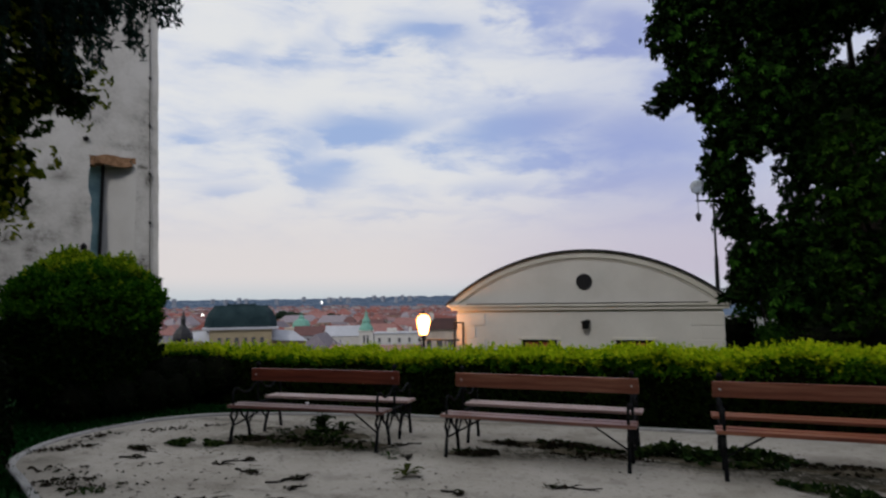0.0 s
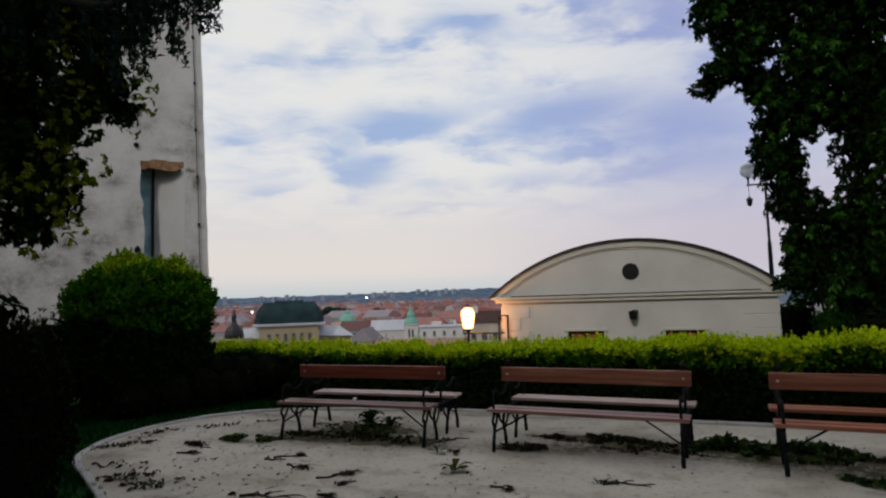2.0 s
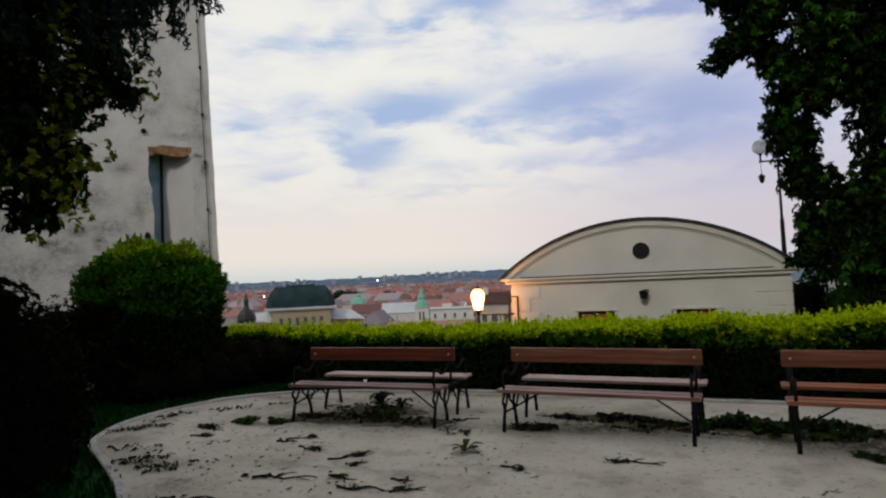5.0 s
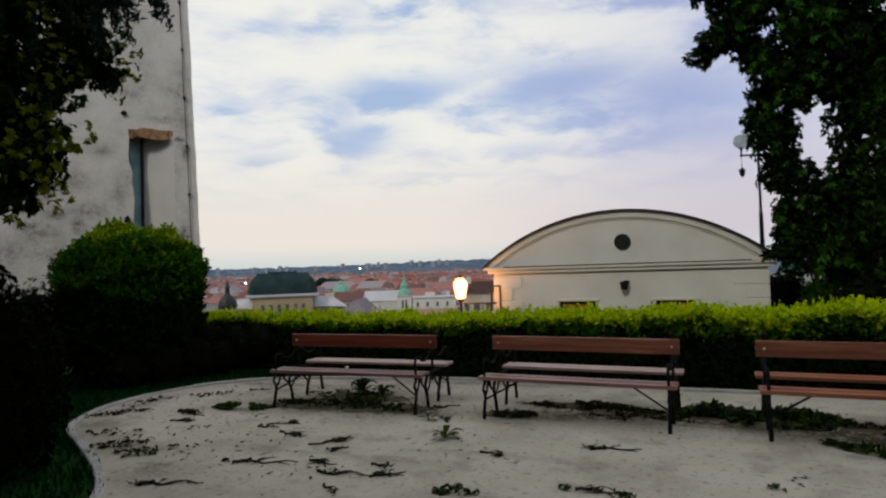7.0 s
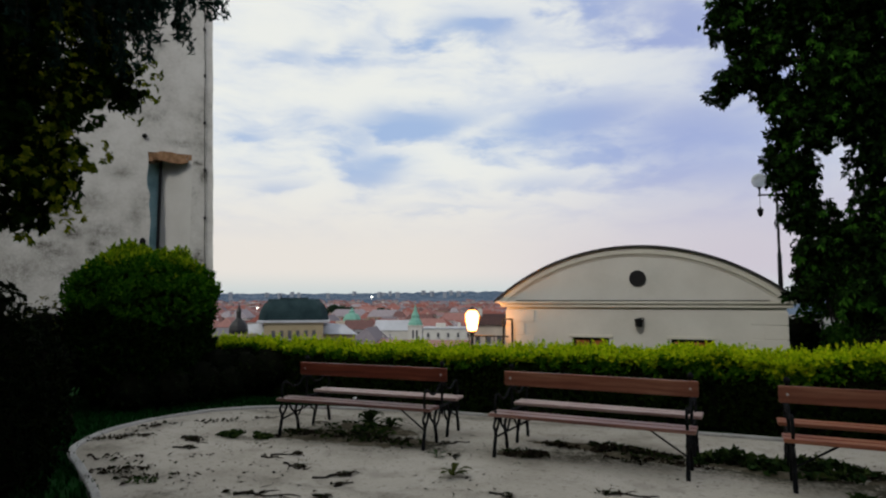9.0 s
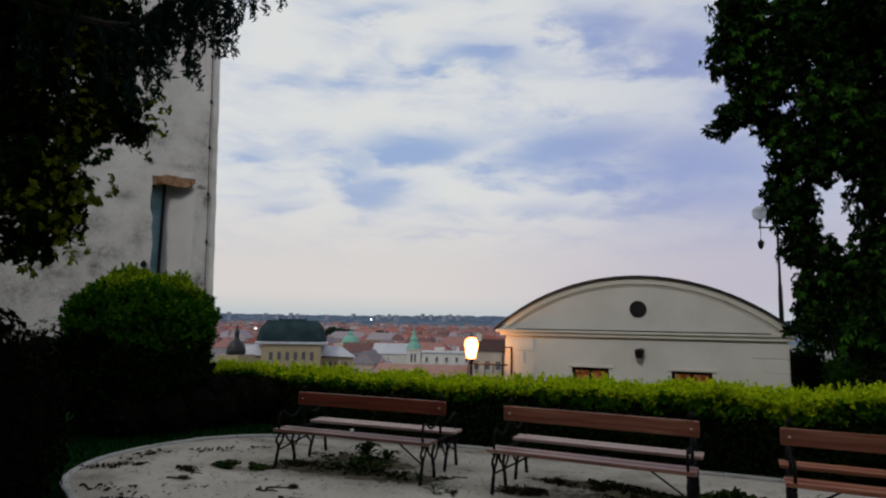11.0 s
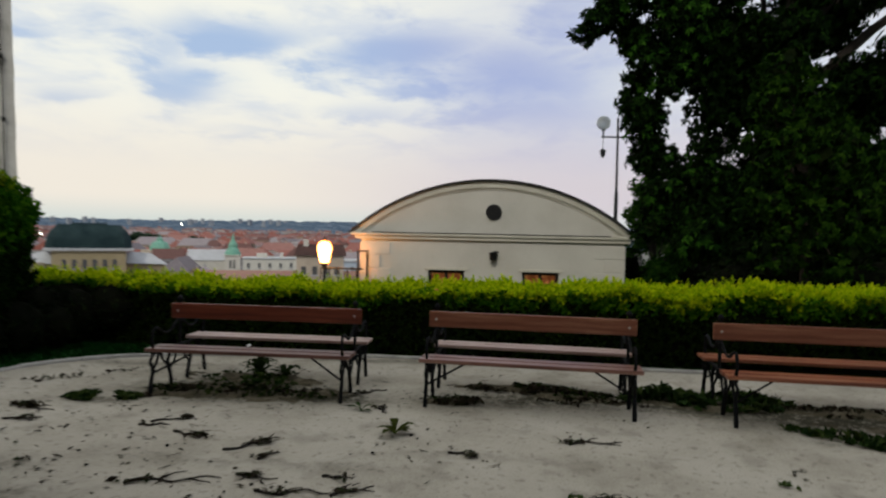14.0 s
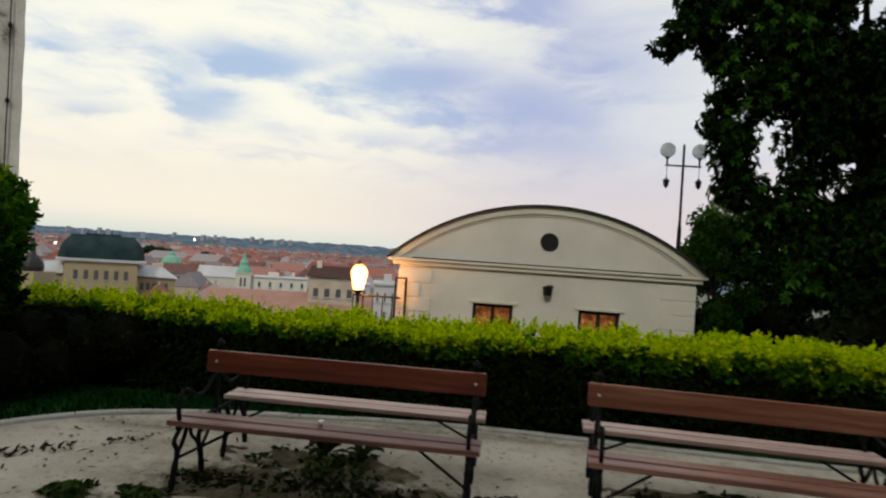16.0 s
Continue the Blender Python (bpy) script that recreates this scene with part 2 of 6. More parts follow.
def stain_and_shade(mat, colour, spots, upright, wob=0.25, rough_edge=1.6):
    """Soft-edged stains and painted shade (place, place, radius, radius, strength) in the plane of a surface, broken up
    by noise.
    """
    t = mat.node_tree
    p = t.nodes["Principled BSDF"]
    old = p.inputs["Base Color"].links[0].from_socket

    def calc(op, a, b=None):
        n = t.nodes.new("ShaderNodeMath")
        n.operation = op
        for i, v in enumerate((a, b)):
            if isinstance(v, (int, float)):
                n.inputs[i].default_value = v
            elif v is not None:
                t.links.new(v, n.inputs[i])
        return n.outputs[0]
    co, sp = t.nodes.new("ShaderNodeTexCoord"), t.nodes.new("ShaderNodeSeparateXYZ")
    t.links.new(co.outputs["Object"], sp.inputs[0])
    ns = []
    for sc in (2.3, 9.0, 30.0):
        n = t.nodes.new("ShaderNodeTexNoise")
        n.inputs["Scale"].default_value, n.inputs["Detail"].default_value = sc, 6.0
        t.links.new(co.outputs["Object"], n.inputs["Vector"])
        ns.append(calc("SUBTRACT", n.outputs[0], 0.5))
    wx = calc("ADD", sp.outputs[0], calc("ADD", calc("MULTIPLY", ns[1], wob), calc("MULTIPLY", ns[0], wob)))
    wz = calc("ADD", sp.outputs[2 if upright else 1], calc("ADD", calc("MULTIPLY", ns[1], -wob), calc("MULTIPLY", ns[0], wob * 1.3)))
    mask = None
    for x, z, rx, rz, d in spots:
        a, b = calc("MULTIPLY", calc("SUBTRACT", wx, x), 1 / rx), calc("MULTIPLY", calc("SUBTRACT", wz, z), 1 / rz)
        g = calc("MULTIPLY", calc("EXPONENT", calc("MULTIPLY", calc("ADD", calc("MULTIPLY", a, a), calc("MULTIPLY", b, b)), -1.0)), d)
        mask = g if mask is None else calc("MAXIMUM", mask, g)
    mask = calc("MULTIPLY", mask, calc("ADD", calc("ADD", 0.9, calc("MULTIPLY", ns[1], rough_edge)), calc("MULTIPLY", ns[2], rough_edge)))
    mx = t.nodes.new("ShaderNodeMix")
    mx.data_type = "RGBA"
    t.links.new(mask, mx.inputs[0])
    t.links.new(old, mx.inputs[6])
    mx.inputs[7].default_value = (*colour, 1)
    t.links.new(mx.outputs[2], p.inputs["Base Color"])


stain_and_shade(M_PLASTER, (0.10, 0.095, 0.08),
        ((0.15, 4.34, 0.07, 0.16, 1.0), (2.6, 3.0, 0.2, 0.13, 0.9), (3.1, 2.75, 0.25, 0.11, 0.9), (2.2, 2.75, 0.14, 0.18, 0.8), (3.5, 3.3, 0.3, 0.09, 0.8), (2.75, 3.35, 0.14, 0.09, 0.7), (1.9, 2.3, 0.2, 0.2, 0.8), (0.55, 4.98, 0.16, 0.05, 0.5), (0.27, 4.62, 0.12, 0.05, 1.0), (0.62, 5.05, 0.25, 0.07, 0.5), (2.05, 3.05, 0.4, 0.20, 0.55), (2.9, 2.6, 0.4, 0.25, 0.6),
         (3.3, 3.2, 0.45, 0.25, 0.55), (1.7, 2.45, 0.35, 0.25, 0.55), (2.3, 3.75, 0.3, 0.18, 0.5), (1.75, 4.3, 0.25, 0.12, 0.5), (3.6, 2.2, 0.6, 0.4, 0.5), (1.45, 3.4, 0.12, 0.3, 0.45), (0.2, 2.55, 0.14, 0.2, 0.9), (4.0, 3.0, 0.4, 0.5, 0.5), (2.5, 2.2, 0.8, 0.2, 0.55)), True, 0.12, 2.4)
# spots under the benches mix soil stains with painted bench shade
stain_and_shade(M_GRAVEL, (0.055, 0.05, 0.032),
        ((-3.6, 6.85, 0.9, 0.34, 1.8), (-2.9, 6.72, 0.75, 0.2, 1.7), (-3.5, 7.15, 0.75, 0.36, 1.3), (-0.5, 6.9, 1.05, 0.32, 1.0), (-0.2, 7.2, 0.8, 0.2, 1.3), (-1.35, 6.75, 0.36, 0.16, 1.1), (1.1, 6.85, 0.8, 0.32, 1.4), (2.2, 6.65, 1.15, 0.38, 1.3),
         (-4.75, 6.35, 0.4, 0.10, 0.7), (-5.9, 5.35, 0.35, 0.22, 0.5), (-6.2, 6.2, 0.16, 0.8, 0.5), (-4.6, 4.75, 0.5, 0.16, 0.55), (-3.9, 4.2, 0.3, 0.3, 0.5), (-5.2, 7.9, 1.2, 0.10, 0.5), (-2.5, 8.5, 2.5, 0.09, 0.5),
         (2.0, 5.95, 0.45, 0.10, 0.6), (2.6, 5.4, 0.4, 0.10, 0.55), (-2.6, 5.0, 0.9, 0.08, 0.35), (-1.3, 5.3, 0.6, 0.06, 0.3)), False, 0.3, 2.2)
M_REVEAL = varied("smooth_plaster", [(0.46, 0.45, 0.43), (0.54, 0.53, 0.51)], 1.5, 0.9, 0.2, 30.0, spec=0.1)
M_BRICK = varied("bare_brick", [(0.13, 0.07, 0.035), (0.25, 0.14, 0.075), (0.36, 0.22, 0.13)], 8.0, 0.9, 0.4, 60.0)
M_HOUSE = varied("cream_render", [(0.445, 0.43, 0.392), (0.505, 0.49, 0.452), (0.55, 0.535, 0.495)], 0.7, 0.9, 0.15, 25.0, spec=0.1)
M_DARKWALL = varied("shade_wall_stone", [(0.03, 0.032, 0.028), (0.06, 0.06, 0.055)], 1.0, 0.95, 0.3, 20.0, spec=0.05)
M_TRIM = varied("grey_cream_trim", [(0.46, 0.44, 0.385), (0.54, 0.52, 0.46)], 1.2, 0.85, 0.15, 30.0, spec=0.1)
M_ROOF = varied("dark_sheet_metal", [(0.018, 0.018, 0.02), (0.035, 0.034, 0.036)], 2.0, 0.6, 0.1, 30.0, spec=0.15)
M_BLACK = material("black_paint", (0.015, 0.015, 0.016), 0.45, 0.1)
M_FRAME = varied("dark_wood_frame", [(0.012, 0.009, 0.008), (0.025, 0.016, 0.012)], 6.0, 0.5, 0.1, 40.0)
M_CURTAIN = varied("glowing_orange_curtain", [(0.12, 0.03, 0.012), (0.30, 0.09, 0.03), (0.60, 0.28, 0.10)], 5.0, 0.9, 0.3, 20.0)
# the curtain itself glows, in place of a lit room behind it
_p = M_CURTAIN.node_tree.nodes["Principled BSDF"]
M_CURTAIN.node_tree.links.new(_p.inputs["Base Color"].links[0].from_socket, _p.inputs["Emission Color"])
_p.inputs["Emission Strength"].default_value = 0.35
M_BARK = varied("bark", [(0.014, 0.011, 0.009), (0.032, 0.026, 0.02)], 6.0, 0.95, 0.8, 40.0, stretch=(1, 1, 0.2))
# hedge tones carry young growth plus painted light: lit top, shaded face
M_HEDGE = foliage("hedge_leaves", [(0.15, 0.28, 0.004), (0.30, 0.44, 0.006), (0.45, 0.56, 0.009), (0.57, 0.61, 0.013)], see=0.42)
M_HEDGE_SHADED = foliage("hedge_old_shaded_leaves", [(0.004, 0.010, 0.002), (0.009, 0.020, 0.003), (0.020, 0.036, 0.004)], see=0.1)
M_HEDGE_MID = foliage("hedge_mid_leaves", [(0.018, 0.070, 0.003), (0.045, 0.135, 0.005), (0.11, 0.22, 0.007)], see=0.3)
# near-black, the shade inside the foliage put into the colour
M_HEDGE_IN = varied("hedge_inner_shade", [(0.002, 0.003, 0.0015), (0.006, 0.007, 0.003)], 8.0, 1.0, 0.5, 50.0, spec=0.05)
# three bush tones: shaded below, half lit, young and lit on top
M_BUSH_SHADED = foliage("bush_shaded_leaves", [(0.003, 0.009, 0.0015), (0.007, 0.022, 0.002), (0.016, 0.042, 0.004)], see=0.1)
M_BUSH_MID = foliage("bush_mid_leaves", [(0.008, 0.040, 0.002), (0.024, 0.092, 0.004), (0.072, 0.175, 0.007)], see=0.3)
M_BUSH_LIT = foliage("bush_lit_top_leaves", [(0.05, 0.12, 0.003), (0.14, 0.24, 0.006), (0.36, 0.42, 0.014)], see=0.4)
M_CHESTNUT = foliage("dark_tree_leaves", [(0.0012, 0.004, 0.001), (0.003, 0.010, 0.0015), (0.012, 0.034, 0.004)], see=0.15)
# lit copy of the chestnut leaf colour, for the crown's edge
M_CHESTNUT_LIT = foliage("lit_tree_leaves", [(0.006, 0.024, 0.003), (0.018, 0.062, 0.006), (0.042, 0.115, 0.012)], see=0.3)
M_YOUNG = foliage("young_tree_leaves", [(0.008, 0.03, 0.003), (0.02, 0.065, 0.006), (0.05, 0.12, 0.012)], see=0.3)
M_MAPLE = foliage("maple_leaves", [(0.0025, 0.007, 0.001), (0.006, 0.017, 0.0015), (0.014, 0.034, 0.003)], see=0.2)
# young tips, brightened so the colour carries the glow of the edges
M_MAPLE_LIT = foliage("maple_young_lit_leaves", [(0.035, 0.062, 0.004), (0.10, 0.135, 0.007), (0.24, 0.25, 0.016)], see=0.5)
M_GREEN = foliage("mid_green_leaves", [(0.0025, 0.009, 0.001), (0.008, 0.027, 0.002), (0.026, 0.062, 0.005)], see=0.2)
M_NEEDLE = foliage("needles", [(0.006, 0.018, 0.013), (0.018, 0.046, 0.034)], see=0.1)
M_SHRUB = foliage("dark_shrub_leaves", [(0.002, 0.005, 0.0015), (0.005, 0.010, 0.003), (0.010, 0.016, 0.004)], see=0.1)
M_TIPS = foliage("olive_shoots", [(0.015, 0.024, 0.005), (0.055, 0.065, 0.011), (0.15, 0.13, 0.028)], see=0.3)
M_WEED = foliage("weed_leaves", [(0.012, 0.028, 0.008), (0.03, 0.06, 0.013), (0.08, 0.11, 0.03)], see=0.2)
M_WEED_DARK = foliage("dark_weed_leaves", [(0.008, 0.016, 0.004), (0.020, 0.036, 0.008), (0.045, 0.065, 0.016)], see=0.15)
M_DEAD = foliage("dead_leaves", [(0.018, 0.014, 0.009), (0.04, 0.030, 0.02), (0.02, 0.030, 0.010)], see=0.05)
M_BITS = foliage("dry_bits", [(0.006, 0.006, 0.005), (0.02, 0.018, 0.012), (0.05, 0.04, 0.026)], see=0.0)
M_GRASS = foliage("grass_blades", [(0.004, 0.034, 0.005), (0.010, 0.065, 0.010)], see=0.2)
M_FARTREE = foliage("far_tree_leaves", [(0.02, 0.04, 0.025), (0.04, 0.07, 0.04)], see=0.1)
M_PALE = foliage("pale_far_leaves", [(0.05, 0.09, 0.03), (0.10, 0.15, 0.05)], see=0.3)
M_LAMP = glowing("lit_lamp_glass", (1.0, 0.80, 0.52), 9.0)
# half-clear glowing shell, puts an orange rim round the white core
M_HALO = glowing("orange_glow_shell", (1.0, 0.33, 0.05), 2.6)
_t = M_HALO.node_tree
_tr, _mx = _t.nodes.new("ShaderNodeBsdfTransparent"), _t.nodes.new("ShaderNodeMixShader")
_mx.inputs[0].default_value = 0.42
_t.links.new(_tr.outputs[0], _mx.inputs[1])
_t.links.new(_t.nodes["Principled BSDF"].outputs[0], _mx.inputs[2])
_t.links.new(_mx.outputs[0], _t.nodes["Material Output"].inputs[0])
M_GLOBE = material("frosted_globe", (0.82, 0.86, 0.88), 0.35, spec=0.5)
M_GLOBE.node_tree.nodes["Principled BSDF"].inputs["Transmission Weight"].default_value = 0.55
# opaque pane, the glass's teal brightness is put into the base colour
M_GLASS = varied("teal_window_glass", [(0.13, 0.24, 0.27), (0.24, 0.40, 0.43), (0.34, 0.50, 0.52)], 2.5, 0.35, 0.1, 18.0, spec=0.5)
M_CLEAR = material("clear_glass", (1, 1, 1), 0.05)
_t = M_CLEAR.node_tree
_tr, _gl, _mx, _fr = (_t.nodes.new("ShaderNode" + k) for k in ("BsdfTransparent", "BsdfGlossy", "MixShader", "Fresnel"))
_gl.inputs["Roughness"].default_value = 0.03
_t.links.new(_fr.outputs[0], _mx.inputs[0])
_t.links.new(_tr.outputs[0], _mx.inputs[1])
_t.links.new(_gl.outputs[0], _mx.inputs[2])
_t.links.new(_mx.outputs[0], _t.nodes["Material Output"].inputs[0])
M_VERDIGRIS = varied("verdigris", [(0.10, 0.26, 0.20), (0.20, 0.40, 0.32)], 0.3, 0.7, 0.1, 3.0)
M_DARKGREEN = varied("dark_copper_roof", [(0.010, 0.021, 0.025), (0.030, 0.052, 0.055)], 0.15, 0.8, 0.1, 2.0, spec=0.05)
M_OCHRE = varied("ochre_render", [(0.25, 0.205, 0.125), (0.32, 0.265, 0.17)], 0.2, 0.9, 0.1, 3.0)
M_PALEROOF = varied("grey_tin_roof", [(0.30, 0.31, 0.33), (0.42, 0.43, 0.46)], 0.2, 0.6, 0.1, 3.0)
# distance haze is put into the blue of these woods
M_HAZY_WOODS = varied("far_woods", [(0.045, 0.075, 0.115), (0.09, 0.13, 0.19)], 0.02, 0.95, 0.3, 0.2)
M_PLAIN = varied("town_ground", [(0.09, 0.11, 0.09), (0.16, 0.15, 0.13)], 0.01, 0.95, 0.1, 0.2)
# grey-blue concrete with the haze of distance in its colour
M_HAZY_BLOCK = varied("hazy_concrete", [(0.20, 0.22, 0.26), (0.28, 0.30, 0.33)], 0.05, 0.9, 0.1, 1.0)
M_DARKWIN = material("dark_window", (0.07, 0.07, 0.075), 0.3, spec=0.4)
M_CITYLIGHT = glowing("town_light", (1.0, 0.95, 0.85), 5.0)


def tinted(name, colours, rough=0.85):
    """One colour a building, picked by chance."""
    m = material(name, colours[0], rough, spec=0.15)
    t = m.node_tree
    info = t.nodes.new("ShaderNodeObjectInfo")
    ramp = t.nodes.new("ShaderNodeValToRGB")
    ramp.color_ramp.interpolation = "CONSTANT"
    els = ramp.color_ramp.elements
    while len(els) < len(colours):
        els.new(0.5)
    for i, c in enumerate(colours):
        els[i].position = i / len(colours)
        els[i].color = (*c, 1)
    t.links.new(info.outputs["Random"], ramp.inputs[0])
    n = t.nodes.new("ShaderNodeTexNoise")
    n.inputs["Scale"].default_value = 0.6
    hsv = t.nodes.new("ShaderNodeHueSaturation")
    mr = t.nodes.new("ShaderNodeMapRange")
    mr.inputs[3].default_value, mr.inputs[4].default_value = 0.7, 1.25
    co = t.nodes.new("ShaderNodeTexCoord")
    t.links.new(co.outputs["Object"], n.inputs["Vector"])
    t.links.new(n.outputs[0], mr.inputs[0])
    t.links.new(mr.outputs[0], hsv.inputs["Value"])
    t.links.new(ramp.outputs[0], hsv.inputs["Color"])
    t.links.new(hsv.outputs[0], t.nodes["Principled BSDF"].inputs["Base Color"])
    return m


M_TILES = tinted("town_roof_tiles", [(0.20, 0.075, 0.06), (0.25, 0.11, 0.095), (0.13, 0.07, 0.065), (0.27, 0.14, 0.125), (0.17, 0.15, 0.165), (0.22, 0.085, 0.07), (0.26, 0.23, 0.245)])
M_WALLS = tinted("town_walls", [(0.36, 0.34, 0.33), (0.40, 0.34, 0.28), (0.26, 0.25, 0.27), (0.48, 0.46, 0.45), (0.30, 0.23, 0.17)])

# ---- mesh helpers ----


def raw(name, verts, faces, mat, smooth=False):
    me = bpy.data.meshes.new(name)
    me.from_pydata(verts, [], faces)
    if smooth:
        me.polygons.foreach_set("use_smooth", [True] * len(me.polygons))
    me.materials.append(mat)
    me.update()
    return me


def thing(name, label="", category="", group="", kind="", m=None):
    """An Empty at the base of a thing."""
    ob = tagged(new(name), label, category, group, kind)
    ob.empty_display_size = 0.1
    if m is not None:
        ob.matrix_basis = m
    return ob


def part(name, bm, mat, parent=None, label="", smooth=False, kind=""):
    """Links a bmesh (or a ready mesh) as one mesh object under parent."""
    if isinstance(bm, bmesh.types.BMesh):
        me = bpy.data.meshes.new(name)
        bmesh.ops.recalc_face_normals(bm, faces=bm.faces)
        bm.to_mesh(me)
        bm.free()
        me.materials.append(mat)
        if smooth:
            me.polygons.foreach_set("use_smooth", [True] * len(me.polygons))
    else:
        me = bm
    ob = new(name, me)
    ob.parent = parent
    return tagged(ob, label, kind=kind)


def box(bm, lo, hi, bevel=0.0, m=None):
    vs = [bm.verts.new((x, y, z)) for x in (lo[0], hi[0]) for y in (lo[1], hi[1]) for z in (lo[2], hi[2])]
    fs = [bm.faces.new([vs[i] for i in f]) for f in ((0, 1, 3, 2), (4, 6, 7, 5), (0, 4, 5, 1), (2, 3, 7, 6), (0, 2, 6, 4), (1, 5, 7, 3))]
    if bevel:
        es = list({e for f in fs for e in f.edges})
        out = bmesh.ops.bevel(bm, geom=es, offset=bevel, segments=2, affect="EDGES", profile=0.6)
        vs = list({v for f in out["faces"] for v in f.verts} | {v for v in vs if v.is_valid})
    if m is not None:
        bmesh.ops.transform(bm, matrix=m, verts=vs)
    return bm


def boxed(*args, **kw):
    return box(bmesh.new(), *args, **kw)


def tube(bm, pts, r, sides=8, ends=True):
    """A round bar along a line of points; r is one radius or one a point."""
    pts = [Vector(p) for p in pts]
    rs = r if isinstance(r, (list, tuple)) else [r] * len(pts)
    rings = []
    ref = Vector((0.13, 0.97, 0.21)).normalized()
    for i, p in enumerate(pts):
        d = (pts[min(i + 1, len(pts) - 1)] - pts[max(i - 1, 0)]).normalized()
        a = d.cross(ref)
        if a.length < 0.1:
            a = d.cross(Vector((1, 0, 0)))
        a.normalize()
        b = d.cross(a)
        rings.append([bm.verts.new(p + rs[i] * (math.cos(k * math.tau / sides) * a + math.sin(k * math.tau / sides) * b)) for k in range(sides)])
    for u, v in zip(rings, rings[1:]):
        for k in range(sides):
            bm.faces.new((u[k], u[(k + 1) % sides], v[(k + 1) % sides], v[k]))
    if ends:
        bm.faces.new(rings[0][::-1])
        bm.faces.new(rings[-1])
    return bm


def lathe(bm, profile, sides=20, centre=(0, 0, 0)):
    """Turns a profile of (radius, height) round the upright axis."""
    c = Vector(centre)
    rings = [[bm.verts.new(c + Vector((max(r, 0.0005) * math.cos(k * math.tau / sides), max(r, 0.0005) * math.sin(k * math.tau / sides), z))) for k in range(sides)] for r, z in profile]
    for u, v in zip(rings, rings[1:]):
        for k in range(sides):
            bm.faces.new((u[k], u[(k + 1) % sides], v[(k + 1) % sides], v[k]))
    bm.faces.new(rings[0][::-1])
    bm.faces.new(rings[-1])
    return bm


def bend(pts, n=5):
    """A smooth line through a few points."""
    pts = [Vector(p) for p in pts]
    pts = [2 * pts[0] - pts[1]] + pts + [2 * pts[-1] - pts[-2]]
    out = []
    for a, b, c, d in zip(pts, pts[1:], pts[2:], pts[3:]):
        for k in range(n):
            t = k / n
            out.append(0.5 * (2 * b + (c - a) * t + (2 * a - 5 * b + 4 * c - d) * t * t + (3 * b - a - 3 * c + d) * t ** 3))
    return out + [pts[-2]]


RNG = np.random.default_rng(7)


def unit(v):
    return v / np.maximum(np.linalg.norm(v, axis=1, keepdims=True), 1e-6)


def leaves(name, pts, facing, size, mat, wide=0.5, droop=0.2, spread=0.8, crease=0.22):
    """Many folded leaves, each an island of two halves, at pts and turned roughly along facing."""
    n = len(pts)
    s = (size * RNG.uniform(0.6, 1.35, (n, 1)))
    nor = unit(facing + RNG.normal(0, spread, (n, 3)))
    along = unit(np.cross(nor, RNG.normal(0, 1, (n, 3))) + np.array([0, 0, -droop]))
    side = unit(np.cross(nor, along))
    nor = np.cross(along, side)
    fold = crease * s * nor
    v = np.stack([pts - 0.5 * s * along, pts + wide * s * side * 0.5 + fold - 0.05 * s * along, pts + 0.5 * s * along - fold * 0.4,
                  pts - wide * s * side * 0.5 + fold - 0.05 * s * along], 1).reshape(-1, 3)
    i = np.arange(n)[:, None] * 4
    f = np.concatenate([i + np.array([[0, 1, 2]]), i + np.array([[0, 2, 3]])], 0)
    me = bpy.data.meshes.new(name)
    me.vertices.add(len(v))
    me.vertices.foreach_set("co", v.astype(np.float32).ravel())
    me.loops.add(f.size)
    me.loops.foreach_set("vertex_index", f.astype(np.int32).ravel())
    me.polygons.add(len(f))
    me.polygons.foreach_set("loop_start", np.arange(0, f.size, 3, dtype=np.int32))
    me.polygons.foreach_set("loop_total", np.full(len(f), 3, dtype=np.int32))
    me.update(calc_edges=True)
    me.validate()
    me.materials.append(mat)
    return me


def blades(name, pts, along, nor, size, mat, wide=0.5, crease=0.2):
    """Leaves that start at pts and point along; size is one number or one a leaf."""
    n = len(pts)
    s = np.broadcast_to(np.asarray(size, float).reshape(-1, 1), (n, 1))
    along = unit(along)
    side = unit(np.cross(nor, along))
    nor = np.cross(along, side)
    fold = crease * s * nor
    v = np.stack([pts, pts + 0.5 * s * along + 0.5 * wide * s * side + fold, pts + s * along - 0.3 * fold, pts + 0.5 * s * along - 0.5 * wide * s * side + fold], 1).reshape(-1, 3)
    i = np.arange(n)[:, None] * 4
    f = np.concatenate([i + np.array([[0, 1, 2]]), i + np.array([[0, 2, 3]])], 0)
    me = bpy.data.meshes.new(name)
    me.vertices.add(len(v))
    me.vertices.foreach_set("co", v.astype(np.float32).ravel())
    me.loops.add(f.size)
    me.loops.foreach_set("vertex_index", f.astype(np.int32).ravel())
    me.polygons.add(len(f))
    me.polygons.foreach_set("loop_start", np.arange(0, f.size, 3, dtype=np.int32))
    me.polygons.foreach_set("loop_total", np.full(len(f), 3, dtype=np.int32))
    me.update(calc_edges=True)
    me.validate()
    me.materials.append(mat)
    return me


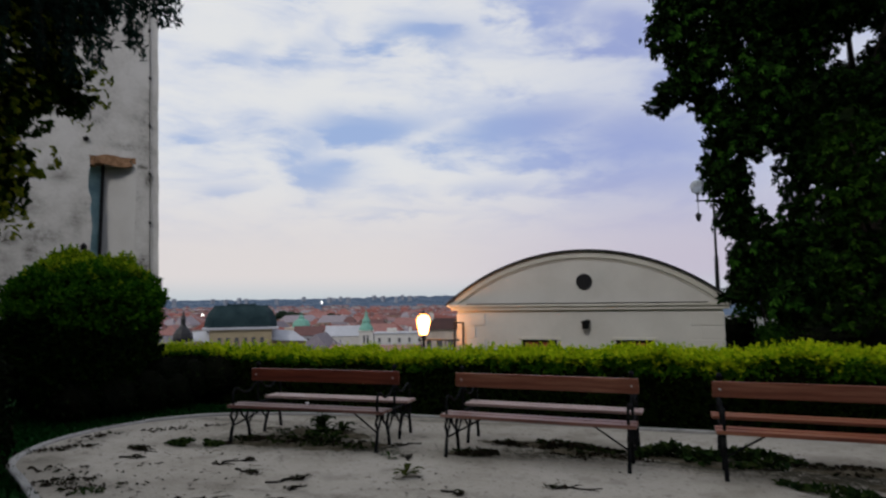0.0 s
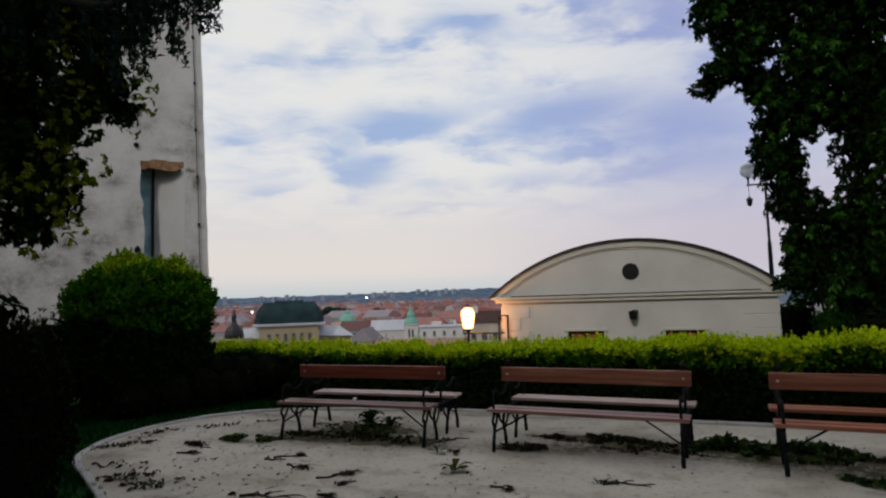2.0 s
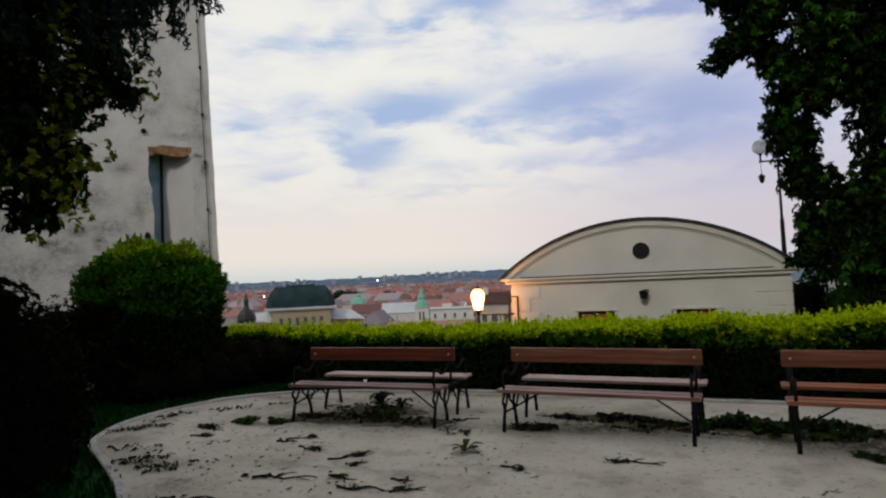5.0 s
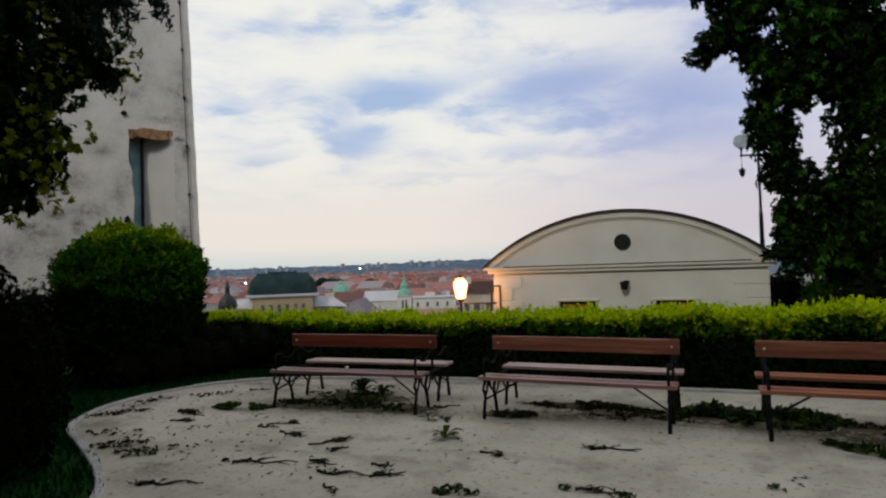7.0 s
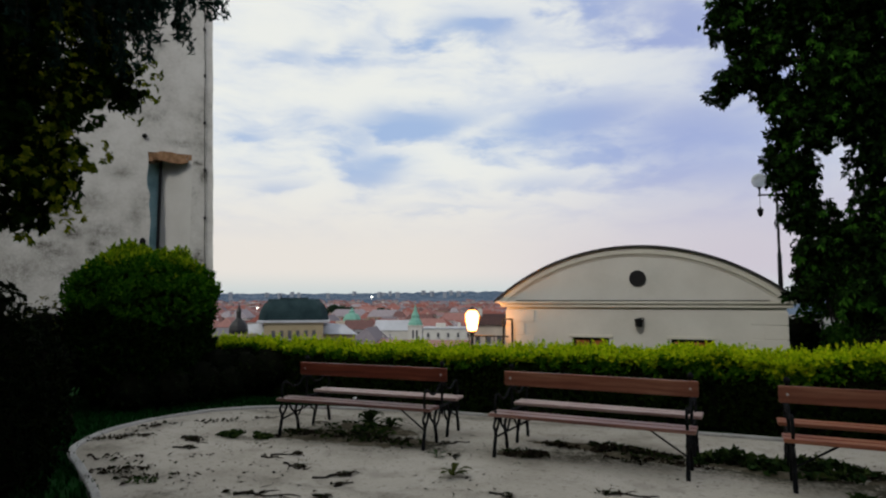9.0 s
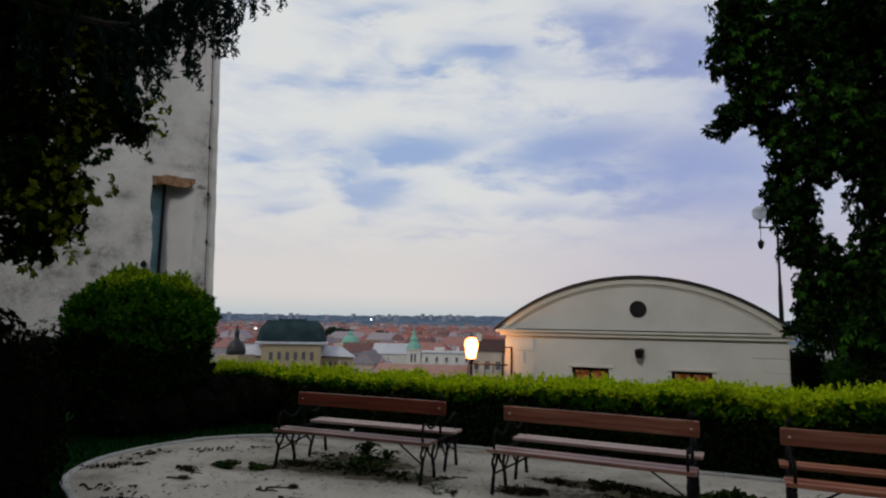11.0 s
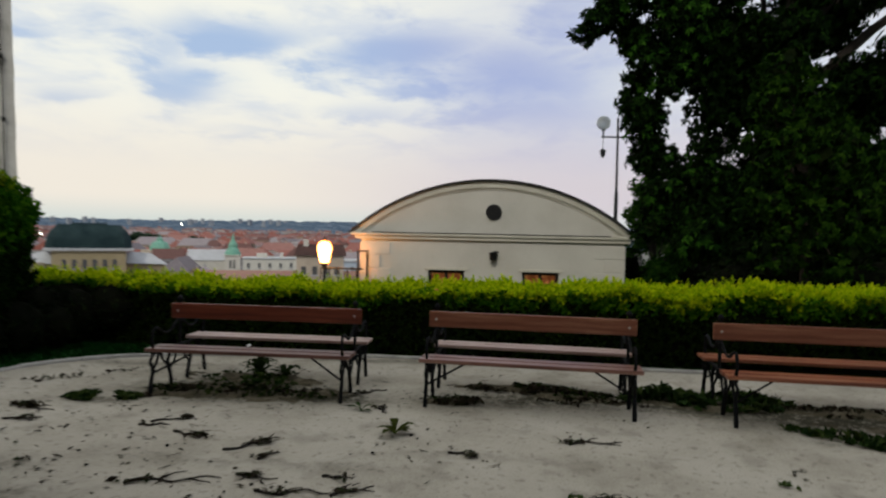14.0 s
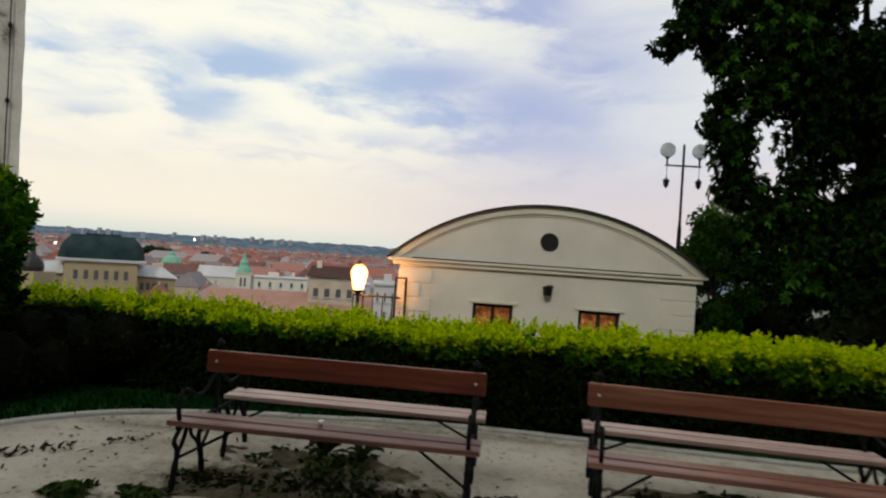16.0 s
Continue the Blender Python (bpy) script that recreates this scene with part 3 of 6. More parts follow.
def sprigs(name, base, grow, length, size, mat, count=9, wide=0.5):
    """Shoots: leaves set in turn round a short stem that grows from base."""
    n = len(base)
    d = unit(grow)
    ln = np.broadcast_to(np.asarray(length, float).reshape(-1, 1), (n, 1))
    u = unit(np.cross(d, RNG.normal(0, 1, (n, 3))))
    w = np.cross(d, u)
    P, A, N, S = [], [], [], []
    for k in range(count):
        t = (k + 0.5) / count
        a = k * 2.4 + RNG.uniform(-0.4, 0.4, (n, 1))
        out = np.cos(a) * u + np.sin(a) * w
        P.append(base + d * ln * t)
        A.append(d * (0.35 + 0.75 * t) + out * (1.0 - 0.55 * t) + RNG.normal(0, 0.15, (n, 3)))
        N.append(d - 0.4 * out + RNG.normal(0, 0.1, (n, 3)))
        S.append(size * (1.1 - 0.45 * t) * RNG.uniform(0.8, 1.2, n))
    return blades(name, np.concatenate(P), np.concatenate(A), np.concatenate(N), np.concatenate(S), mat, wide)


def fans(name, pts, facing, size, mat, rays=5, wide=0.36, droop=0.5):
    """Hand-shaped leaves: a fan of leaflets round each point, hanging a little."""
    n = len(pts)
    nor = unit(facing + RNG.normal(0, 0.7, (n, 3)))
    mid = unit(np.cross(nor, RNG.normal(0, 1, (n, 3))) + np.array([0, 0, -droop]))
    side = unit(np.cross(nor, mid))
    P, A, N, S = [], [], [], []
    sz = size * RNG.uniform(0.7, 1.25, n)
    for k in range(rays):
        a = (k - (rays - 1) / 2) * 0.72 + RNG.uniform(-0.12, 0.12, (n, 1))
        P.append(pts)
        A.append(np.cos(a) * mid + np.sin(a) * side + np.array([0, 0, -0.18]) + RNG.normal(0, 0.1, (n, 3)))
        N.append(nor + RNG.normal(0, 0.1, (n, 3)))
        S.append(sz * (1 - 0.12 * abs(k - (rays - 1) / 2)))
    return blades(name, np.concatenate(P), np.concatenate(A), np.concatenate(N), np.concatenate(S), mat, wide, 0.12)


def in_clumps(clumps, density, shell=0.55):
    """Points in a set of round clumps (x, y, z, r), more of them towards the outside; and the way out of each clump."""
    ps, ns = [], []
    for x, y, z, r in clumps:
        k = max(6, int(density * r * r))
        d = unit(RNG.normal(0, 1, (k, 3)))
        rad = r * RNG.uniform(shell ** 3, 1.15, (k, 1)) ** (1 / 3)
        ps.append(np.array([x, y, z]) + d * rad * np.array([1, 1, 0.85]))
        ns.append(d + np.array([0, 0, 0.5]))
    return np.concatenate(ps), np.concatenate(ns)


def slab(outline, y0, y1):
    """An upright plate: an outline in x, z with thickness in y."""
    bm = bmesh.new()
    f = [bm.verts.new((x, y0, z)) for x, z in outline]
    b = [bm.verts.new((x, y1, z)) for x, z in outline]
    bm.faces.new(f)
    bm.faces.new(b[::-1])
    n = len(f)
    for k in range(n):
        bm.faces.new((f[k], b[k], b[(k + 1) % n], f[(k + 1) % n]))
    return bm


# ---- ground ----


def land(x, y):
    """Height of the ground: a level terrace, a drop to the street, then the town below and low hills far off."""
    def ease(a, b, v):
        t = min(max((v - a) / (b - a), 0), 1)
        return t * t * (3 - 2 * t)
    r = math.hypot(x, y)
    z = -3.6 * ease(10.6, 14.5, y) - 27 * ease(34, 110, y)
    return z - 0.03 + (60 + 25 * ease(-3200, -900, x) + 3 * math.sin(x * 0.004)) * ease(2300, 4500, r) * (1 if y > 0 else 0)


def axis(near, far, step, grow):
    out = [0.0]
    while out[-1] < far:
        out.append(out[-1] + (step if out[-1] < near else step * (1 + (out[-1] - near) * grow)))
    return out


AX = axis(16, 4600, 1.3, 0.11)
AX = [-v for v in AX[:0:-1]] + AX
AY = [-v for v in axis(10, 3000, 2.0, 0.3)[:0:-1]] + axis(40, 4650, 1.3, 0.085)
gv = [(x, y, land(x, y)) for y in AY for x in AX]
W = len(AX)
gf = [(j * W + i, j * W + i + 1, (j + 1) * W + i + 1, (j + 1) * W + i) for j in range(len(AY) - 1) for i in range(W - 1)]
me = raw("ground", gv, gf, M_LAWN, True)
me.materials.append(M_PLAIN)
me.materials.append(M_HAZY_WOODS)
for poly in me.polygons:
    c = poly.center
    # land past 1500 m takes the haze-blue woods colour
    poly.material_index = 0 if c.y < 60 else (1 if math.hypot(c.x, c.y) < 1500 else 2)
tagged(new("ground", me), "dark lawn terrace falling away to the town plain", "ground", kind="structure")

# edge of the gravel, walked round from the near end of the kerb to the far side
EDGE = bend([(-2.6, -6, 0), (-2.9, 0.5, 0), (-3.35, 2.6, 0), (-3.75, 3.5, 0), (-4.3, 4.05, 0), (-5.28, 4.70, 0), (-6.03, 5.2, 0), (-6.42, 5.83, 0), (-6.55, 6.45, 0), (-6.48, 7.15, 0),
             (-6.15, 7.74, 0), (-5.5, 8.2, 0), (-4.2, 8.52, 0), (-2.3, 8.67, 0), (0.84, 8.42, 0), (6.0, 8.25, 0), (15, 8.2, 0)], 6)
bm = bmesh.new()
rim = [bm.verts.new(p) for p in EDGE] + [bm.verts.new((15, -6, 0))]
bm.faces.new(rim)
bmesh.ops.triangulate(bm, faces=bm.faces)
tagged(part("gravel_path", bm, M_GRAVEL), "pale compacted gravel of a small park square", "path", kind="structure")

# kerb stones along the edge
kerb = thing("kerb", "low pale concrete kerb edging the gravel", "kerb", kind="structure")
lens_ = [0.0]
for a, b in zip(EDGE, EDGE[1:]):
    lens_.append(lens_[-1] + (b - a).length)


def along_edge(s):
    for i in range(len(EDGE) - 1):
        if s <= lens_[i + 1]:
            return EDGE[i].lerp(EDGE[i + 1], (s - lens_[i]) / max(lens_[i + 1] - lens_[i], 1e-6))
    return EDGE[-1]


STONE = 0.62
s0 = 5.0
while s0 < lens_[-1] - STONE:
    pts = [along_edge(s0 + 0.003 + (STONE - 0.006) * k / 3) for k in range(4)]
    bm = bmesh.new()
    rings = []
    tip = random.uniform(-0.006, 0.006)
    for k, p in enumerate(pts):
        d = (pts[min(k + 1, 3)] - pts[max(k - 1, 0)]).normalized()
        n = Vector((-d.y, d.x, 0))
        rings.append([bm.verts.new(p + n * a + Vector((0, 0, z))) for a, z in ((-0.005, -0.08), (-0.005, 0.022 + tip), (0.006, 0.032 + tip), (0.062, 0.032 + tip), (0.074, 0.022 + tip), (0.074, -0.08))])
    for u, v in zip(rings, rings[1:]):
        for k in range(5):
            bm.faces.new((u[k], u[k + 1], v[k + 1], v[k]))
    bm.faces.new(rings[0])
    bm.faces.new(rings[-1][::-1])
    part("kerb_stone", bm, M_KERB, kerb)
    s0 += STONE

# ---- unseen wall behind the viewer, added to close and shade the terrace ----
tagged(part("shade_wall", boxed((-24, -4.9, -0.1), (18, -4.5, 12.05)), M_DARKWALL), "unseen dark wall added to close and shade the square", "wall", kind="structure")

# ---- old tower ----
TOWER = Matrix(((-0.79, -0.613, 0, -9.2), (-0.613, 0.79, 0, 10.75), (0, 0, 1, 0), (0, 0, 0, 1)))  # x along the face, y into it
tower = thing("old_tower", "tall old tower with weathered grey-white plaster", "tower", m=TOWER)


def corner(z):
    return -0.10 + 0.030 * (z - 2.75) + 0.02 * noise.noise((0.0, 3.0, z * 1.3)) + 0.008 * noise.noise((1.0, 9.0, z * 7))


NZ0, NZ1 = 2.2, 4.80


def jamb_l(z):
    return 1.20 + 0.07 * noise.noise((7.0, 0.0, z * 2.3)) + (0.06 if z > 4.0 else -0.03)


def jamb_r(z):
    return 0.37


def head(x):
    t = (x - 0.37) / 0.75
    return 4.66 + 0.15 * math.sin(math.pi * min(max(t * 0.85 + 0.1, 0), 1))


verts, faces, ids = [], [], {}


def v_(x, y, z):
    key = (round(x, 4), round(y, 4), round(z, 4))
    if key not in ids:
        ids[key] = len(verts)
        verts.append((x, y, z))
    return ids[key]


def relief(x, z):
    return 0.02 * noise.noise((x * 0.8, 5.0, z * 0.8)) + 0.006 * noise.noise((x * 4, 2.0, z * 4))


ZS = [-4 + 0.5 * k for k in range(13)] + [NZ0 + (NZ1 - NZ0) * k / 14 for k in range(1, 15)] + [NZ1 + 0.35 * k for k in range(1, 30)]
ZS = sorted(set(round(z, 3) for z in ZS))
XL = [0.22, 0.3, 0.37, 0.55, 0.73, 0.91, 1.10, 1.4, 1.8, 2.2, 2.6, 3.0, 3.4, 3.8, 4.2, 4.6, 5.2, 6.0, 7.0]
for za, zb in zip(ZS, ZS[1:]):
    inside = za >= NZ0 - 1e-3 and zb <= NZ1 + 1e-3

    def xs(z):
        row = [corner(z)] + XL
        if NZ0 - 1e-3 <= z <= NZ1 + 1e-3:
            row[7] = jamb_l(z)
        return row
    ra, rb = xs(za), xs(zb)
    for k in range(len(ra) - 1):
        if inside and 3 <= k <= 6:
            continue
        faces.append([v_(x, relief(x, z), z) for x, z in ((ra[k], za), (ra[k + 1], za), (rb[k + 1], zb), (rb[k], zb))])
    # the return face round the corner
    faces.append([v_(corner(za), relief(corner(za), za), za), v_(corner(zb), relief(corner(zb), zb), zb), v_(corner(zb) + 0.75, 6.5, zb), v_(corner(za) + 0.75, 6.5, za)])
part("wall", raw("wall", verts, faces, M_PLASTER), None, tower)

# niche with a deep splayed jamb
zs = [NZ0 + (NZ1 - NZ0) * k / 14 for k in range(15)]
vv, ff = [], []
for z in zs:
    vv += [(0.37, relief(0.37, z), z), (0.50, 0.06, z), (1.05, 0.36, z)]
for k in range(14):
    a = 3 * k
    ff += [(a, a + 1, a + 4, a + 3), (a + 1, a + 2, a + 5, a + 4)]
part("splayed_jamb", raw("splayed_jamb", vv, ff, M_REVEAL), None, tower, "smooth plastered window splay")
vv, ff = [], []
for z in zs:
    x = jamb_l(z)
    vv += [(x, relief(x, z), z), (x + 0.02, 0.05, z), (x + 0.2, 0.36, z)]
for k in range(14):
    a = 3 * k
    ff += [(a, a + 3, a + 4, a + 1), (a + 1, a + 4, a + 5, a + 2)]
part("broken_jamb", raw("broken_jamb", vv, ff, M_PLASTER), None, tower)
bm = boxed((0.3, 0.30, NZ1 - 0.02), (1.5, 0.42, NZ1 + 0.1))
part("lintel", bm, M_BRICK, tower)
for k in range(8):
    x0 = 0.36 + 0.115 * k
    low = head(x0 + 0.05) - 0.05
    part("brick", boxed((x0, 0.012 + 0.01 * random.random(), low), (x0 + 0.108, 0.33, NZ1 + 0.03), 0.006), M_BRICK, tower)
patch = []
for k in range(28):
    a = k * math.tau / 28
    wob = 1 + 0.16 * noise.noise((math.cos(a) * 2, math.sin(a) * 2, 4.0))
    patch.append((0.80 + 0.34 * wob * math.cos(a), 4.68 + (0.14 if math.sin(a) > 0 else 0.09) * wob * math.sin(a) + 0.05 * math.cos(a)))
part("bare_patch", slab(patch, -0.045, 0.03), M_BRICK, tower, "bare brown brick where plaster fell")
pane = part("window_pane", boxed((1.05, 0.36, NZ0), (1.55, 0.37, NZ1)), M_GLASS, tower, "bluish window glass")
part("window_bar", boxed((1.015, 0.30, NZ0), (1.075, 0.355, NZ1 - 0.05), 0.006), M_BLACK, tower, "black upright window bar")
# lightning conductor with its clips, near the corner
bm = bmesh.new()
tube(bm, [(corner(z) + 0.165, -0.035, z) for z in [0.5 + 0.6 * k for k in range(20)]], 0.008, 6)
wire = part("lightning_conductor", bm, M_IRON, tower, "thin dark lightning conductor")
for k in range(10):
    z = 1.3 + 1.05 * k
    bm = boxed((corner(z) + 0.145, -0.06, z), (corner(z) + 0.195, 0.02, z + 0.05), 0.006)
    part("clip", bm, M_IRON, wire)
# a hole in the wall, its darkness drawn as a black cap
bm = bmesh.new()
lathe(bm, [(0.05, 0), (0.055, 0.03), (0.035, 0.035), (0.03, 0.0)], 12)
bmesh.ops.transform(bm, matrix=Matrix.Translation((1.33, -0.01, 5.13)) @ Matrix.Rotation(radians(90), 4, "X"), verts=bm.verts)
part("drain_spout", bm, M_BLACK, tower, "small dark hole")
bm = bmesh.new()
lathe(bm, [(0.055, 0), (0.06, 0.08), (0.035, 0.12), (0.02, 0.14)], 12, (1.29, -0.03, 2.82))
part("bracket", bm, M_IRON, tower, "rusty bracket")

# ---- house with the curved gable ----
HX0, HX1, HY = -5.08, 3.35, 20.52
house = thing("cream_house", "cream rendered house with curved gable roof and cornice", "house")
CX, R_OUT, SAG = -0.885, 6.85, 1.74
CZ = 1.60 + SAG - R_OUT
CH = math.sqrt(R_OUT ** 2 - (1.60 - CZ) ** 2)


def arc(r, n=40, z0=1.60):
    h = math.sqrt(max(r * r - (z0 - CZ) ** 2, 0))
    a = math.asin(h / r)
    return [(CX + r * math.sin(-a + 2 * a * k / n), CZ + r * math.cos(-a + 2 * a * k / n)) for k in range(n + 1)]


def band(ra, rb, y0, y1, n=48, z0=1.60):
    """A curved moulding between two radii."""
    bm = bmesh.new()
    A, B = arc(ra, n, z0), arc(rb, n, z0)
    rows = []
    for (x1, z1), (x2, z2) in zip(A, B):
        rows.append([bm.verts.new(p) for p in ((x1, y0, z1), (x2, y0, z2), (x2, y1, z2), (x1, y1, z1))])
    for u, v in zip(rows, rows[1:]):
        for k in range(4):
            bm.faces.new((u[k], u[(k + 1) % 4], v[(k + 1) % 4], v[k]))
    bm.faces.new(rows[0][::-1])
    bm.faces.new(rows[-1])
    return bm


# front wall with two window openings
WINS = [(-2.88, -1.72), (0.15, 1.31)]
WT0, WT1 = -1.3, 0.44
xsplit = [HX0, WINS[0][0], WINS[0][1], WINS[1][0], WINS[1][1], HX1]
for k in range(5):
    if k % 2 == 0:
        part("wall", boxed((xsplit[k], HY, -4), (xsplit[k + 1], HY + 0.4, 1.42)), M_HOUSE, house)
    else:
        part("wall", boxed((xsplit[k], HY, WT1), (xsplit[k + 1], HY + 0.4, 1.42)), M_HOUSE, house)
        part("wall", boxed((xsplit[k], HY, -4), (xsplit[k + 1], HY + 0.4, WT0)), M_HOUSE, house)
part("wall", boxed((HX0, HY + 0.4, -4), (HX0 + 0.4, HY + 5.5, 1.7)), M_HOUSE, house)
part("wall", boxed((HX1 - 0.4, HY + 0.4, -4), (HX1, HY + 5.5, 1.7)), M_HOUSE, house)
part("wall", boxed((HX0, HY + 5.5, -4), (HX1, HY + 5.9, 1.7)), M_HOUSE, house)
part("gable", slab(arc(R_OUT - 0.28, 40, 1.62), HY, HY + 0.4), M_HOUSE, house)
# cornices: stepped mouldings
part("cornice", boxed((HX0 - 0.20, HY - 0.09, 1.41), (HX1 + 0.17, HY + 0.4, 1.53), 0.015), M_TRIM, house)
part("cornice", boxed((HX0 - 0.34, HY - 0.15, 1.53), (HX1 + 0.29, HY + 0.4, 1.612), 0.015), M_TRIM, house)
part("flashing", boxed((HX0 + 0.35, HY - 0.16, 1.617), (HX1 - 0.45, HY, 1.645)), M_ROOF, house, "dark lead strip on the cornice")
part("raking_cornice", band(R_OUT - 0.22, R_OUT - 0.02, HY - 0.07, HY + 0.1), M_TRIM, house)
part("raking_cornice", band(R_OUT - 0.29, R_OUT - 0.22, HY - 0.025, HY + 0.1), M_TRIM, house)
part("roof", band(R_OUT - 0.02, R_OUT + 0.045, HY - 0.15, HY + 6.2), M_ROOF, house, "dark curved sheet metal roof")
# rusticated corner blocks
for side in (0, 1):
    for k in range(6):
        z1 = 1.30 - 0.42 * k
        wide = 0.95 if k % 2 == 0 else 0.62
        a, b = (HX0 - 0.03, HX0 + wide) if side == 0 else (HX1 - wide, HX1 + 0.03)
        part("quoin", boxed((a, HY - 0.018, z1 - 0.395), (b, HY + 0.2, z1), 0.014), M_HOUSE, house)
# round vent
bm = bmesh.new()
lathe(bm, [(0.26, 0), (0.26, 0.03), (0.225, 0.035), (0.22, -0.02), (0.0, -0.02)], 32)
bmesh.ops.transform(bm, matrix=Matrix.Translation((-0.80, HY - 0.004, 2.33)) @ Matrix.Rotation(radians(90), 4, "X"), verts=bm.verts)
vent = part("round_vent", bm, M_ROOF, house, "dark round louvred vent")
for k in range(7):
    z = 2.33 - 0.18 + 0.06 * k
    h = math.sqrt(max(0.22 ** 2 - (z - 2.33) ** 2, 0.002))
    part("slat", boxed((-0.80 - h, HY - 0.03, z - 0.012), (-0.80 + h, HY + 0.0, z + 0.004)), M_BLACK, vent)
for (a, b) in WINS:
    win = part("window", boxed((a, HY + 0.30, WT0), (b, HY + 0.31, WT1)), M_CURTAIN, house, "curtained window glowing warm behind dark frame")
    for lo, hi in (((a, WT1 - 0.10), (b, WT1)), ((a, WT0), (a + 0.10, WT1 - 0.10)), ((b - 0.10, WT0), (b, WT1 - 0.10)), (((a + b) / 2 - 0.05, WT0), ((a + b) / 2 + 0.05, WT1 - 0.10))):
        part("frame", boxed((lo[0], HY + 0.10, lo[1]), (hi[0], HY + 0.18, hi[1]), 0.008), M_FRAME, win)
    glass = part("pane", boxed((a + 0.1, HY + 0.135, WT0), (b - 0.1, HY + 0.14, WT1 - 0.1)), M_CLEAR, win)
    glass.visible_shadow = False
    part("surround", boxed((a - 0.12, HY - 0.04, WT1), (b + 0.12, HY, WT1 + 0.09), 0.01), M_TRIM, house)
# lantern over the wall between the windows
lamp = thing("wall_lantern", "small black unlit lantern on the house wall", "lamp", m=pose(-0.77, HY, 0.93) @ Matrix.Scale(0.78, 4))
bm = bmesh.new()
lathe(bm, [(0.11, -0.17), (0.13, -0.15), (0.17, 0.10), (0.21, 0.12), (0.12, 0.17), (0.03, 0.19)], 6, (-0.02, -0.24, 0))
part("lantern_body", bm, M_IRON, lamp)
bm = bmesh.new()
tube(bm, bend([(0.0, 0.0, 0.0), (0.10, -0.06, 0.06), (0.18, -0.14, 0.14), (0.12, -0.2, 0.2), (-0.02, -0.24, 0.19)], 4), 0.022)
part("bracket", bm, M_IRON, lamp)

# roof clutter at the eaves
bm = boxed((HX0 - 0.42, HY + 0.4, 1.60), (HX0 + 0.1, HY + 2.4, 1.78), 0.02)
part("gutter", bm, M_ROOF, house, "dark gutter box at the eaves")

# ---- lit street lantern, rail and gate post by the house ----
LX, LY, LZ = -6.2, 20.15, 0.95
sl = thing("street_lantern", "lit street lantern glowing warm orange on an iron post", "street lamp", m=pose(LX, LY, 0))
bm = bmesh.new()
lathe(bm, [(0.12, LZ - 0.36), (0.155, LZ - 0.34), (0.22, LZ - 0.02), (0.245, LZ + 0.10), (0.235, LZ + 0.20), (0.18, LZ + 0.30), (0.10, LZ + 0.36)], 16)
glass_ob = part("lamp_glass", bm, M_HALO, sl, "lantern glass glowing orange round the core", smooth=True)
bm = bmesh.new()
lathe(bm, [(0.09, LZ - 0.33), (0.125, LZ - 0.31), (0.185, LZ - 0.02), (0.205, LZ + 0.10), (0.195, LZ + 0.19), (0.14, LZ + 0.28), (0.06, LZ + 0.32)], 16)
bulb_ob = part("bulb", bm, M_LAMP, sl, "white-hot glowing bulb", smooth=True)
bulb_ob.visible_shadow = False
glass_ob.visible_shadow = False
bm = bmesh.new()
lathe(bm, [(0.12, LZ + 0.372), (0.07, LZ + 0.42), (0.02, LZ + 0.46), (0.012, LZ + 0.52)], 12)
part("cap", bm, M_BLACK, sl)
bm = bmesh.new()
lathe(bm, [(0.05, -4), (0.05, LZ - 0.5), (0.08, LZ - 0.45), (0.13, LZ - 0.40), (0.13, LZ - 0.362)], 12)
part("post", bm, M_BLACK, sl)
glow = bpy.data.lights.new("lantern_glow", "POINT")
glow.energy, glow.color, glow.shadow_soft_size = 300, (1.0, 0.36, 0.07), 0.2
new("lantern_glow", glow).location = (LX, LY, LZ)

rail = thing("railing", "dark iron railing between lantern and house", "railing")
bm = bmesh.new()
tube(bm, [(LX - 0.2, LY + 0.3, 0.42), (HX0 + 0.1, HY - 0.2, 0.42)], 0.03)
part("top_rail", bm, M_BLACK, rail)
for k in range(6):
    x = LX - 0.2 + (HX0 + 0.3 - LX) * k / 5
    bm = bmesh.new()
    tube(bm, [(x, LY + 0.3 + 0.05 * k, -3.6), (x, LY + 0.3 + 0.05 * k, 0.42)], 0.02, 6)
    part("baluster", bm, M_BLACK, rail)
gate = thing("gate_frame", "rusty brown iron gate frame beside the house corner", "gate")
for x in (-5.14, -4.84):
    part("gate_post", boxed((x - 0.03, HY - 0.25, -3.6), (x + 0.03, HY - 0.19, 0.98), 0.008), M_FRAME, gate)
part("gate_bar", boxed((-5.17, HY - 0.25, 0.98), (-4.81, HY - 0.19, 1.03), 0.008), M_FRAME, gate)

# ---- tall street lamp with two globes ----
pole = thing("twin_globe_lamp", "tall black lamp post with two pale glass globes", "street lamp", m=pose(3.67, 23.5, 0))
bm = bmesh.new()
lathe(bm, [(0.14, -4.0), (0.12, -2.5), (0.085, -2.4), (0.075, 2.2), (0.065, 3.2), (0.045, 3.3), (0.04, 5.9), (0.02, 5.98)], 12)
part("pole", bm, M_BLACK, pole)
bm = bmesh.new()
tube(bm, [(-0.58, 0, 5.25), (0.58, 0, 5.25)], 0.03)
part("crossbar", bm, M_BLACK, pole)
